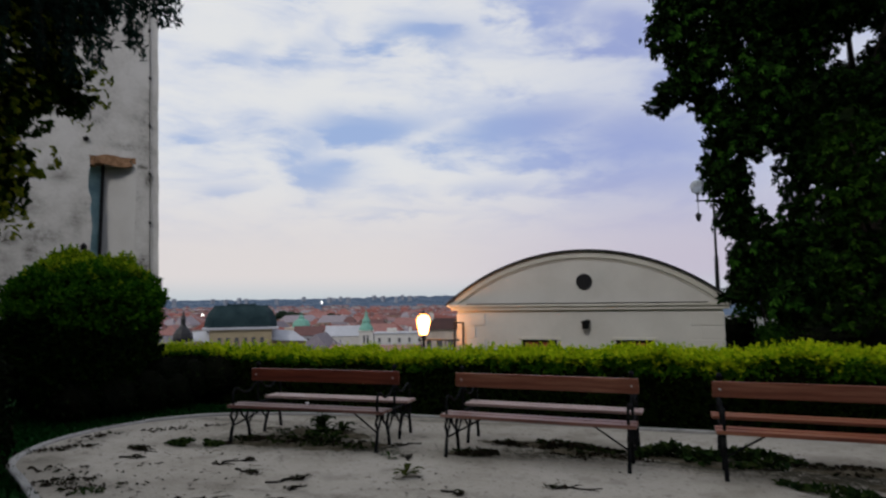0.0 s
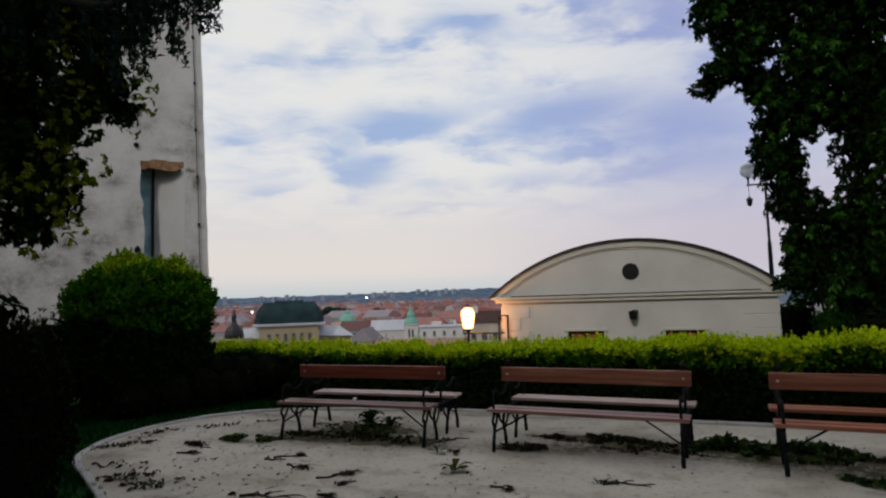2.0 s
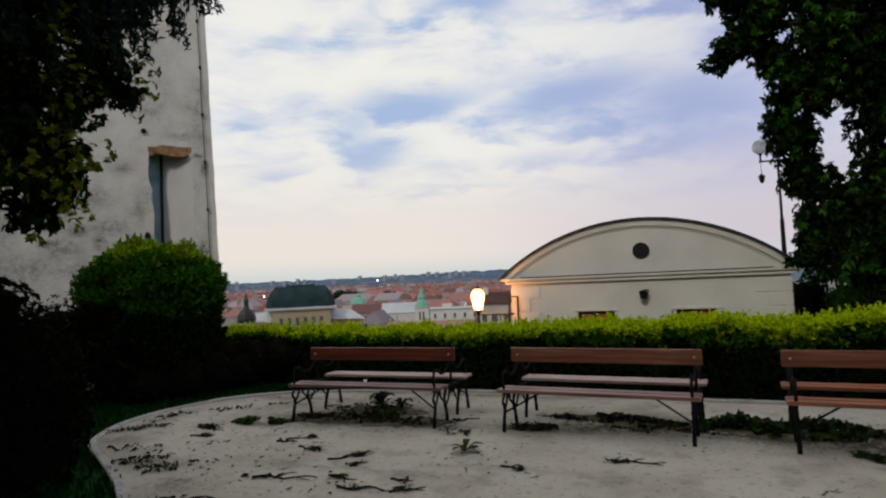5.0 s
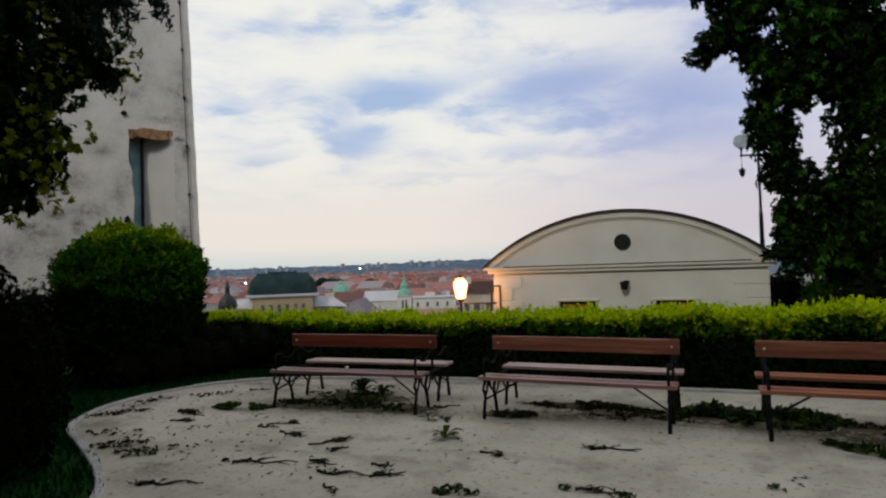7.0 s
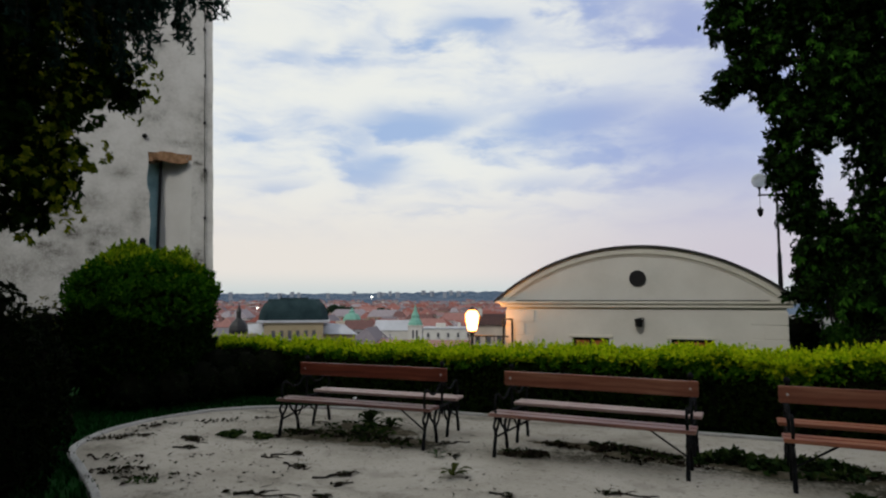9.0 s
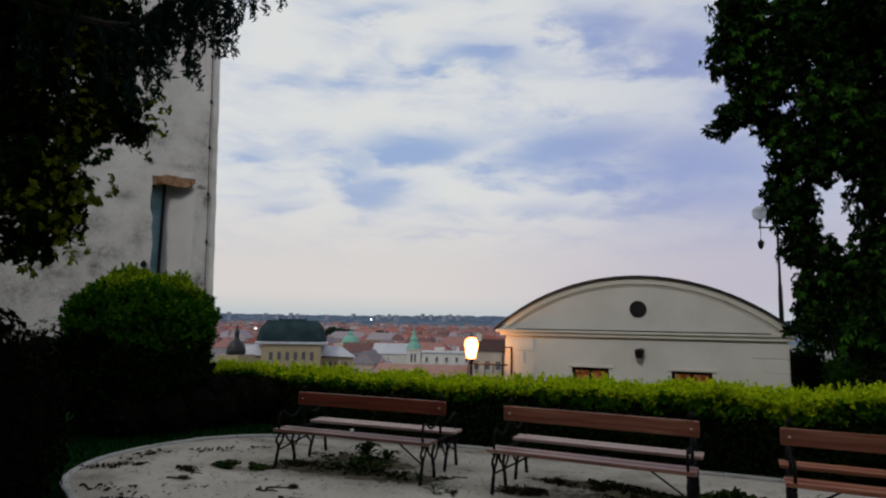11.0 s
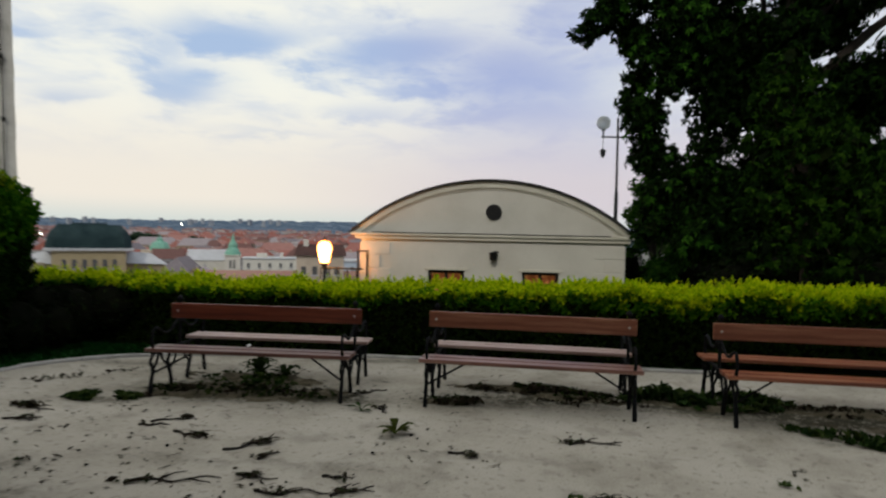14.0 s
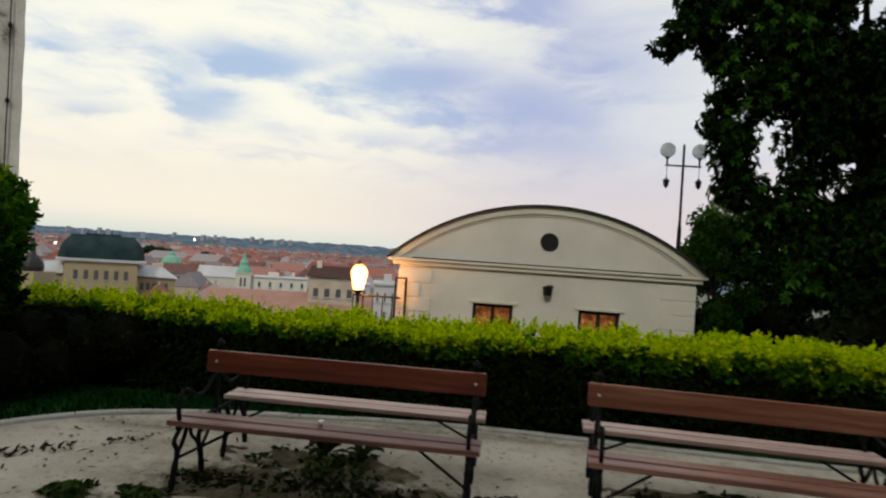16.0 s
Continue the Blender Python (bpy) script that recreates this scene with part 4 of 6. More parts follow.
for s in (-0.52, 0.52):
    bm = bmesh.new()
    lathe(bm, [(0.25 * math.sin(math.pi * k / 12), 5.76 - 0.25 * math.cos(math.pi * k / 12)) for k in range(13)], 18, (s, 0, 0))
    part("globe", bm, M_GLOBE, pole, "pale frosted glass globe", smooth=True)
    bm = bmesh.new()
    lathe(bm, [(0.03, 5.25), (0.03, 5.45), (0.08, 5.52), (0.08, 5.55)], 10, (s, 0, 0))
    part("globe_cup", bm, M_BLACK, pole)
    bm = bmesh.new()
    tube(bm, [(s, 0, 4.82), (s, 0, 5.25)], 0.01, 6)
    lathe(bm, [(0.03, 4.5), (0.08, 4.58), (0.10, 4.72), (0.13, 4.74), (0.05, 4.80), (0.02, 4.84)], 8, (s, 0, 0))
    part("hanging_lantern", bm, M_BLACK, pole)

# ---- double-sided benches ----


def bench(wood, front, rear, tone):
    b = thing("park_bench", "double-sided park bench with " + tone + " planks on iron legs", "bench", "benches on the gravel")
    L = 1.03

    def plank(x0, x1, y0, y1, z0, z1, mat, name, label=""):
        return part(name, boxed((x0, y0, z0), (x1, y1, z1), 0.008), mat, b, label)
    back = part("backrest", boxed((-L, -0.045, 0.685), (L, -0.012, 0.845), 0.011), wood, b, tone + " painted back plank")
    for s in (-1, 1):
        for a, c in ((-0.137, -0.012), (0.012, 0.137)):
            plank(-L, L, s * 0.405 + a, s * 0.405 + c, 0.415, 0.45, front if s < 0 else rear, "seat_plank", "worn pinkish seat plank" if s < 0 else "rear seat plank")
    for x in (-0.955, 0.955):
        bm = bmesh.new()
        lathe(bm, [(0.012, 0), (0.011, 0.005), (0.006, 0.008)], 10)
        bmesh.ops.transform(bm, matrix=Matrix.Translation((x, -0.045, 0.765)) @ Matrix.Rotation(radians(90), 4, "X"), verts=bm.verts)
        part("bolt", bm, M_BOLT, back, "bright bolt head")
    for x in (-0.955, 0.955):
        e = 1 if x > 0 else -1
        bm = bmesh.new()
        tube(bm, [(x, 0.0, 0.30), (x, 0.0, 0.87)], 0.016)
        lathe(bm, [(0.016, 0.865), (0.03, 0.88), (0.03, 0.90), (0.012, 0.925)], 10, (x, 0, 0))
        part("back_post", bm, M_IRON, b)
        bm = bmesh.new()
        tube(bm, [(x, -0.53, 0.40), (x, 0.53, 0.40)], 0.016)
        part("seat_bar", bm, M_IRON, b)
        for s in (-1, 1):
            bm = bmesh.new()
            tube(bm, bend([(x, s * 0.56, 0.0), (x, s * 0.535, 0.13), (x, s * 0.51, 0.24), (x, s * 0.56, 0.33), (x, s * 0.47, 0.40)], 4), [0.020 - 0.0006 * k + 0.002 * (k % 3) for k in range(17)])
            tube(bm, bend([(x, s * 0.515, 0.22), (x, s * 0.44, 0.31), (x, s * 0.40, 0.40)], 4), 0.0135)
            part("leg", bm, M_IRON, b)
            bm = bmesh.new()
            tube(bm, bend([(x, s * 0.16, 0.0), (x, s * 0.19, 0.14), (x, s * 0.24, 0.26), (x, s * 0.16, 0.40)], 4), [0.019 - 0.0004 * k + 0.002 * (k % 3) for k in range(13)])
            tube(bm, bend([(x, s * 0.22, 0.22), (x, s * 0.34, 0.31), (x, s * 0.36, 0.40)], 4), 0.0125)
            tube(bm, bend([(x, s * 0.21, 0.17), (x, s * 0.10, 0.27), (x, s * 0.06, 0.40)], 4), 0.0115)
            part("leg", bm, M_IRON, b)
            bm = bmesh.new()
            tube(bm, bend([(x, s * 0.49, 0.40), (x, s * 0.53, 0.52), (x, s * 0.50, 0.63), (x, s * 0.42, 0.635), (x, s * 0.30, 0.575), (x, s * 0.17, 0.585), (x, s * 0.08, 0.65), (x, s * 0.015, 0.67)], 4), 0.0145)
            part("armrest", bm, M_IRON, b, "curled iron armrest")
            bm = bmesh.new()
            tube(bm, [(x, s * 0.50, 0.20), (x - e * 0.38, s * 0.385, 0.412)], 0.0105, 6)
            part("brace", bm, M_IRON, b)
    return b


# rear planks of the first two benches carry painted sky light
b1 = bench(M_WOOD, M_WOOD_DIM, M_WOOD_SKYLIT, "dark red-brown")
b1.matrix_basis = pose(-3.38, 7.12, 0, 0, 0, -1.5)
b2 = bench(M_WOOD_LIGHT, M_WOOD_WORN, M_WOOD_SKYLIT, "faded pinkish-brown")
b2.matrix_basis = pose(-0.62, 6.99, 0, 0, 0, -6.0)
b3 = bench(M_WOOD_LIGHT, M_WOOD_ORANGE, M_WOOD_ORANGE, "worn orange-brown")
b3.matrix_basis = pose(2.13, 6.74, 0, 0, 0, -5.3)

# scrap of white paper on a seat
bm = bmesh.new()
bmesh.ops.create_icosphere(bm, subdivisions=2, radius=0.024)
for v in bm.verts:
    v.co += 0.010 * noise.noise_vector(v.co * 40)
    v.co.z = 0.7 * v.co.z
bmesh.ops.transform(bm, matrix=Matrix.Translation((-3.45, 6.82, 0.470)), verts=bm.verts)
tagged(part("paper_scrap", bm, material("white_paper", (0.8, 0.8, 0.78), 0.9)), "crumpled scrap of white paper on the bench", "paper")

# ---- hedge ----
hedge = thing("clipped_hedge", "clipped waist-high hedge with yellow-green leaves", "hedge")


def hedge_top(x):
    return 0.865 - 0.055 * min(max(-x / 2, 0), 1) + 0.014 * max(x, 0) + 0.05 * noise.noise((x * 0.9, 0.3, 0.0))


def hedge_front(x):
    return 8.86 - 0.05 * max(x + 1, 0) + (0.12 * (-x - 3.5) if x < -3.5 else 0) + 0.05 * noise.noise((x * 1.1, 4.0, 0.0))


hx = np.linspace(-8.6, 13, 96)
vv, ff = [], []
for x in hx:
    f, t = hedge_front(x) + 0.08, hedge_top(x) - 0.07
    vv += [(x, f, 0.0), (x, f - 0.02, t - 0.12), (x, f + 0.10, t), (x, f + 1.25, t), (x, f + 1.35, t - 0.15), (x, f + 1.35, -0.4)]
for k in range(len(hx) - 1):
    for j in range(5):
        ff.append((6 * k + j, 6 * k + j + 1, 6 * k + j + 7, 6 * k + j + 6))
part("hedge_body", raw("hedge_body", vv, ff, M_HEDGE_IN), None, hedge, "inner twigs with shade in their near-black")


def along_hedge(n):
    """Places along the hedge, most of them on the stretch behind the benches."""
    return np.where(RNG.uniform(0, 1, n) < 0.86, RNG.uniform(-8.6, 6.0, n), RNG.uniform(6.0, 13.0, n))


def hedge_lump(x, y, z=0.0):
    return np.array([noise.noise((a * 1.9, b * 1.9, c * 1.9)) + 0.6 * noise.noise((a * 5.5, b * 5.5, c * 5.5 + 3.0)) for a, b, c in zip(x, y, np.broadcast_to(z, x.shape))])


# shoots over the top
n = 5600
x = along_hedge(n)
dep = RNG.uniform(0, 1, n) ** 1.3 * 1.4
y = np.array([hedge_front(v) for v in x]) + dep
lump = hedge_lump(x, y)
base = np.stack([x, y, np.array([hedge_top(v) for v in x]) - 0.05 + 0.10 * lump], 1)
grow = np.stack([RNG.normal(0, 0.7, n), RNG.normal(-0.3, 0.6, n), np.ones(n)], 1)
ln = 0.10 + 0.05 * np.clip(lump, -0.6, 1.0) + RNG.uniform(0, 0.05, n)
# raised shoots coloured as lit, hollows and the left end as shaded
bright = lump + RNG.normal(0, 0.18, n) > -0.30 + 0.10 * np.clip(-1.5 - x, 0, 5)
part("leaves", sprigs("leaves", base[bright], grow[bright], ln[bright], 0.080, M_HEDGE, 8, 0.6), None, hedge, "yellow-green young leaves, light put into their colour")
part("shaded_growth", sprigs("shaded_growth", base[~bright], grow[~bright], 0.07, 0.078, M_HEDGE_MID, 6, 0.6), None, hedge, "leaves between the shoots, shade put into their mid-green")
# shoots down the front, thinning out towards the ground
n = 6200
x = along_hedge(n)
drop = RNG.uniform(0, 1, n) ** 1.4 * 0.85
top = np.array([hedge_top(v) for v in x])
z = top - 0.02 - drop
lump = hedge_lump(x, np.full(n, 20.0), z)
y = np.array([hedge_front(v) for v in x]) + 0.07 - 0.07 * lump
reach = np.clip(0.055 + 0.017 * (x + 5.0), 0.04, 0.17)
# fall of light painted down the face: bright brow, mid-green, dark
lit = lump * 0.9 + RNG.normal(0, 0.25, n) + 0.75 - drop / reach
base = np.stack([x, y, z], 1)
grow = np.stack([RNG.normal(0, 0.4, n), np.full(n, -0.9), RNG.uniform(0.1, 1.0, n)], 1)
for name, pick, mat, size, label in (("brow_leaves", lit > 0.75, M_HEDGE, 0.076, "yellow-green tips at the brow, light in their colour"), ("mid_leaves", (lit <= 0.75) & (lit > -0.35), M_HEDGE_MID, 0.082, "face leaves, half shade put into their mid-green"),
                                     ("old_leaves", lit <= -0.35, M_HEDGE_SHADED, 0.062, "older leaves, shade of the face in their dark green")):
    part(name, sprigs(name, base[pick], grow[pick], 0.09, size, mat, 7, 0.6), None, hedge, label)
# single long shoots that stand above the rest
n = 420
x = along_hedge(n)
x = x + 0.25 * np.sin(x * 9.0)
y = np.array([hedge_front(v) for v in x]) + RNG.uniform(0.05, 1.3, n)
base = np.stack([x, y, np.array([hedge_top(v) for v in x])], 1)
grow = np.stack([RNG.normal(0, 0.3, n), RNG.normal(0, 0.3, n), np.ones(n)], 1)
part("new_growth", sprigs("new_growth", base, grow, RNG.uniform(0.10, 0.20, n), 0.06, M_HEDGE, 10, 0.42), None, hedge)

# ---- round bush by the tower ----


def shrub(name, label, clumps, density, size, mat, inner=0.8, category="bush", wide=0.5):
    ob = thing(name, label, category)
    for x, y, z, r in clumps:
        bm = bmesh.new()
        bmesh.ops.create_icosphere(bm, subdivisions=2, radius=r * inner)
        for v in bm.verts:
            v.co *= 1 + 0.18 * noise.noise(v.co * 3.0 + Vector((x, y, z)))
            v.co += Vector((x, y, z))
        part("core", bm, M_HEDGE_IN, ob)
    p, nn = in_clumps(clumps, density, 0.8)
    part("leaves", leaves("leaves", p, nn, size, mat, wide, 0.1, 0.6), None, ob)
    return ob


BX, BY, BZ = -7.93, 7.85, 1.42


def bush_skin(d):
    """Distance from the bush's middle to its skin along each direction: broad, with a flattened crown."""
    rho, up = np.hypot(d[:, 0], d[:, 1]), np.abs(d[:, 2])
    r = ((rho / 1.02) ** 2.4 + (up / np.where(d[:, 2] > 0, 0.93, 1.40)) ** 2.4) ** (-1 / 2.4)
    return r * (1 + np.array([0.16 * noise.noise(Vector(v) * 2.3) + 0.10 * noise.noise(Vector(v) * 6.0) for v in d]))


bush = thing("round_bush", "rounded clipped bush with bright green upper leaves", "bush")
bm = bmesh.new()
bmesh.ops.create_icosphere(bm, subdivisions=4, radius=1.0)
d = np.array([v.co[:] for v in bm.verts])
for v, q, r in zip(bm.verts, d, bush_skin(unit(d))):
    v.co = Vector((BX, BY, BZ)) + Vector(q) * float(r) * 0.90
part("core", bm, M_HEDGE_IN, bush, "inner twigs with shade in their near-black")
n = 5200
d = unit(RNG.normal(0, 1, (n, 3)))
r = bush_skin(d)
base = np.array([BX, BY, BZ]) + d * (r * RNG.uniform(0.86, 1.0, n))[:, None]
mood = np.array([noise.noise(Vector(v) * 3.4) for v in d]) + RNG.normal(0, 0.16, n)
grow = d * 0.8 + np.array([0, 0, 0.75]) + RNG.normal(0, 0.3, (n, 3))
# light from above is painted by height, ragged with noise
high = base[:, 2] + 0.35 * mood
for name, pick, mat, ln, label in (("new_growth", high > 2.18, M_BUSH_LIT, 0.17, "young leaves, top light put into their yellow-green"), ("upper_leaves", (high <= 2.18) & (high > 1.38), M_BUSH_MID, 0.16, "upper leaves, half light put into their mid-green"),
                                   ("leaves", (high <= 1.38) & (base[:, 2] > 0.02), M_BUSH_SHADED, 0.12, "lower leaves, shade put into their dark green")):
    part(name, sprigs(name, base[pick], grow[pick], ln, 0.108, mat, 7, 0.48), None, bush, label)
for k in range(26):
    d = unit(RNG.normal(0, 1, (1, 3)) + np.array([[0.7, 0.1, 0.6]]))
    base = np.array([BX, BY, BZ]) + d * bush_skin(d)[:, None]
    part("stray_shoot", sprigs("stray_shoot", base, d + np.array([0, 0, 0.9]), RNG.uniform(0.14, 0.28), 0.055, M_BUSH_MID, 11, 0.4), None, bush)
cl = [(-8.45 - 0.03 * k, 6.75 - 0.5 * k, 0.62 + 0.25 * ((k * 0.7) % 1), 0.62 + 0.14 * ((k * 0.43) % 1)) for k in range(8)]
cl += [(-8.9, 7.6, 0.8, 0.7), (-9.1, 6.9, 0.9, 0.6), (-9.3, 5.9, 1.0, 0.5), (-9.2, 5.0, 0.9, 0.6), (-8.75, 6.8, 1.2, 0.42), (-8.65, 7.2, 1.12, 0.42), (-8.5, 7.45, 1.0, 0.4)]
low_sh = shrub("low_shrubs", "low dark shrubs along the foot of the tower", cl, 1300, 0.10, M_SHRUB, 0.7)
p, nn = in_clumps([(-8.7, 6.85, 1.55, 0.22), (-8.6, 7.2, 1.5, 0.22), (-8.75, 7.35, 1.30, 0.34), (-8.5, 6.95, 1.22, 0.30), (-9.0, 6.6, 1.35, 0.30), (-8.6, 6.2, 1.15, 0.3)], 900, 0.5)
part("young_leaves", leaves("young_leaves", p, nn, 0.08, M_TIPS, 0.4, -0.8, 0.6), None, low_sh, "olive-brown young shoots")
cl = [(-5.35, 3.75, 0.25 + 0.17 * k, 0.55 - 0.035 * k) for k in range(9)] + [(-5.5, 3.1, 0.3 + 0.2 * k, 0.5 - 0.03 * k) for k in range(7)] + [(-5.9, 4.5, 0.3 + 0.2 * k, 0.45 - 0.03 * k) for k in range(5)]
shrub("dark_conifer_shrub", "dark upright evergreen shrub on the lawn", cl, 2600, 0.10, M_SHRUB, 0.55, wide=0.2)
# clumps added to keep the gap between bush and hedge dark
cl = [(-7.15, 8.75, 0.4, 0.5), (-6.85, 9.0, 0.4, 0.45), (-7.1, 8.3, 0.3, 0.45), (-7.25, 7.75, 0.3, 0.42), (-7.55, 7.35, 0.28, 0.42), (-6.85, 8.62, 0.3, 0.36)] + [(-7.3 + 0.28 * k, 9.35, 0.40 + 0.06 * (k % 2), 0.48) for k in range(4)]
shrub("edge_shrub", "low dark filler shrub added between bush and hedge", cl, 1500, 0.08, M_SHRUB)

# ---- trees ----


def tree(name, label, base, crown_at, clumps, density, size, mat, trunk_r=0.25, limbs=7, wide=0.5, droop=0.6, above=-99.0, hand=False):
    ob = thing(name, label, "tree")
    bm = bmesh.new()
    b, c = Vector(base), Vector(crown_at)
    mid = b.lerp(c, 0.5) + Vector((0.12, 0.1, 0))
    tube(bm, bend([b, mid, c], 5), [trunk_r * (1 - 0.06 * k) for k in range(11)], 10)
    part("trunk", bm, M_BARK, ob)
    step = max(1, len(clumps) // limbs)
    for x, y, z, r in [c for c in clumps[::step] if c[2] > above]:
        bm = bmesh.new()
        e = Vector((x, y, z))
        s = mid.lerp(c, 0.2 + 0.7 * random.random())
        bow = s.lerp(e, 0.5) + Vector((0, 0, 0.12 * (e - s).length))
        tube(bm, bend([s, bow, e], 4), [trunk_r * 0.42 * (1 - 0.1 * k) for k in range(9)], 7)
        part("limb", bm, M_BARK, ob)
    p, nn = in_clumps(clumps, density, 0.35)
    part("crown", fans("crown", p, nn, size, mat, 5, wide, droop) if hand else leaves("crown", p, nn, size, mat, wide, droop, 0.8), None, ob)
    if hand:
        # large dark leaves paint the deep shade inside the crown
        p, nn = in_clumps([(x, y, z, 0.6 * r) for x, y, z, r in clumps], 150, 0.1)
        part("inner_leaves", leaves("inner_leaves", p, nn, 2.0 * size, M_SHRUB, 0.7, droop, 0.8), None, ob, "inner leaves, deep shade put into their dark colour")
    return ob


# big chestnut beyond the hedge: the clumps of its ragged near side (x, z, r)
NEAR = [(2.0, 9.9, .66), (1.9, 9.1, .62), (1.7, 8.5, .53), (2.3, 8.2, .62), (2.9, 9.2, .97), (2.8, 8.2, .62), (1.8, 7.1, .44), (1.5, 6.8, .34), (2.2, 7.2, .35),
        (2.8, 6.6, .44), (3.0, 6.1, .49), (3.4, 5.4, .44), (2.8, 4.7, .49), (3.2, 4.8, .44), (3.1, 4.2, .49), (3.4, 3.6, .53), (3.2, 2.8, .45), (3.5, 2.1, .40),
        (3.1, 1.8, .35), (4.0, 3.3, .36), (4.4, 2.2, .35), (4.7, 3.9, .53), (4.5, 3.2, .62), (3.9, 6.9, .97), (3.7, 6.0, .53), (4.3, 7.6, 1.06)]
NEAR += [(2.6, 7.6, .5), (2.55, 6.95, .45), (2.9, 5.7, .42), (2.75, 5.2, .40), (3.0, 3.6, .40), (3.3, 2.4, .42), (2.1, 7.5, .4)]
cl = [(x, 16.5 + random.uniform(-0.5, 0.5), z, r) for x, z, r in NEAR]
cl += [(3.7, 16.9, 8.6, 0.97), (4.6, 16.8, 6.3, 0.9), (4.2, 16.5, 5.6, 0.35), (4.9, 16.6, 5.1, 0.5), (4.8, 17, 8.3, 1.06), (4.4, 17, 9.4, 1.06), (3.5, 16.8, 9.8, 0.8), (4.3, 16.3, 1.7, 0.62)]
for k in range(95):
    x = 5.0 + 7.5 * ((k * 0.6180) % 1)
    z = 1.2 + 9.6 * ((k * 0.4142) % 1)
    r = 0.75 + 0.45 * ((k * 0.29) % 1)
    if x > 5.9 and z > 4.0:
        if k % 4 == 1 or (z > 6.0 and k % 6 == 1):
            r *= 0.55
        r *= 0.89
    cl.append((x, 15.2 + 3.4 * ((k * 0.7321) % 1), z, r))


def carried_out(x, y, z, r):
    """The low boughs reach towards the viewer, the high ones away."""
    f = 1.0 + 0.11 * min(max((z - 2.0) / 1.6, 0), 1)
    return 0.15 + f * (x - 0.15), 0.13 + f * (y - 0.13), 1.76 + f * (z - 1.76), f * r


cl = [carried_out(*c) for c in cl]
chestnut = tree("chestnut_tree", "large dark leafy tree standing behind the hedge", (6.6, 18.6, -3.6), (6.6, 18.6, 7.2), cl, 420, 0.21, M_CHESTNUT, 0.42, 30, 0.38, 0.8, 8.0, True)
# outer fans take the lit colour along the crown's rim
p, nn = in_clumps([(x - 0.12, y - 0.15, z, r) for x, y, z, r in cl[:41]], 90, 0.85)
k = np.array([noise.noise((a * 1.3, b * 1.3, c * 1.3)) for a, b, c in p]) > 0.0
part("outer_leaves", fans("outer_leaves", p[k], nn[k], 0.21, M_CHESTNUT_LIT, 5, 0.36, 0.9), None, chestnut, "outer leaves, edge light put into their green")
cl = [(4.25, 12.3, 4.75, 0.48), (4.4, 12.5, 4.3, 0.65), (3.95, 12.2, 4.1, 0.42), (4.8, 12.6, 3.8, 0.7), (4.2, 12.2, 3.5, 0.6), (3.8, 12.0, 3.0, 0.36), (4.7, 12.3, 3.0, 0.75), (4.1, 12.1, 2.4, 0.5), (5.5, 12.6, 3.2, 0.8),
      (5.5, 12.4, 2.2, 0.8), (4.5, 12.2, 2.0, 0.65), (6.2, 12.6, 2.2, 0.7), (5.2, 12.4, 1.4, 0.7), (4.1, 12.1, 1.4, 0.42)]
tree("green_tree", "rounded mid-green leafy tree just behind the hedge", (4.9, 12.7, -1.9), (4.7, 12.5, 3.0), cl, 300, 0.15, M_GREEN, 0.12, 8, 0.40, 0.7, -99.0, True)
cl = [(3.6 + 0.85 * k, 13.6 + 1.2 * ((k * 0.618) % 1), 0.1 + 0.8 * ((k * 0.37) % 1), 0.85 + 0.2 * ((k * 0.71) % 1)) for k in range(12)]
shrub("dark_undergrowth", "dense dark undergrowth below the tree", cl, 700, 0.16, M_SHRUB)
cl = [(5.4 + 0.55 * k, 27.8 + 2.0 * ((k * 0.618) % 1), -2.6 + 2.9 * ((k * 0.37) % 1), 1.25) for k in range(28)]
cl += [(4.9, 27.4, -0.6, 0.9), (5.0, 27.6, 0.4, 0.8), (4.8, 27.2, -2.0, 1.0)]
shrub("dark_thicket", "dark thicket beyond the house corner", cl, 220, 0.26, M_SHRUB)
cl = [(5.75 + 1.2 * math.cos(k * 2.4) * ((k * 0.61) % 1), 26 + 1.2 * math.sin(k * 2.4), -0.5 + 4.3 * ((k * 0.41) % 1), 0.6) for k in range(22)]
tree("young_tree", "smaller leafy tree beside the lamp post", (5.75, 26, -3.6), (5.75, 26, 2.0), cl, 560, 0.22, M_YOUNG, 0.14, 8)
cl = [(10.5 + 3.5 * math.cos(k * 2.4) * ((k * 0.61) % 1), 36 + 2 * math.sin(k * 2.4), -1 + 6 * ((k * 0.41) % 1), 1.1) for k in range(20)]
tree("pale_tree", "pale green tree in the distance", (10.5, 36, -4.6), (10.5, 36, 2.0), cl, 260, 0.3, M_PALE, 0.2, 6)

# overhanging maple on the near side
cl = [(-3.66, 2.71, 3.58, .31), (-3.5, 2.92, 3.62, .25), (-3.4, 3.05, 3.42, .2), (-3.33, 3.14, 3.22, .18), (-3.27, 3.21, 3.03, .11), (-3.54, 2.88, 3.21, .31), (-3.67, 2.69, 3.15, .31),
      (-3.62, 2.77, 2.8, .31), (-3.49, 2.94, 2.9, .2), (-3.53, 2.9, 2.58, .2), (-3.64, 2.74, 2.45, .25), (-3.54, 2.87, 2.37, .2), (-3.61, 2.78, 2.23, .18), (-3.46, 2.98, 2.42, .08),
      (-3.69, 2.67, 2.74, .25), (-3.42, 3.03, 3.08, .2), (-3.29, 3.18, 3.64, .13)]
cl += [(-3.9 - 1.3 * ((k * 0.618) % 1), 2.2 + 0.9 * ((k * 0.414) % 1), 2.52 + 1.75 * ((k * 0.732) % 1), 0.33) for k in range(22)]
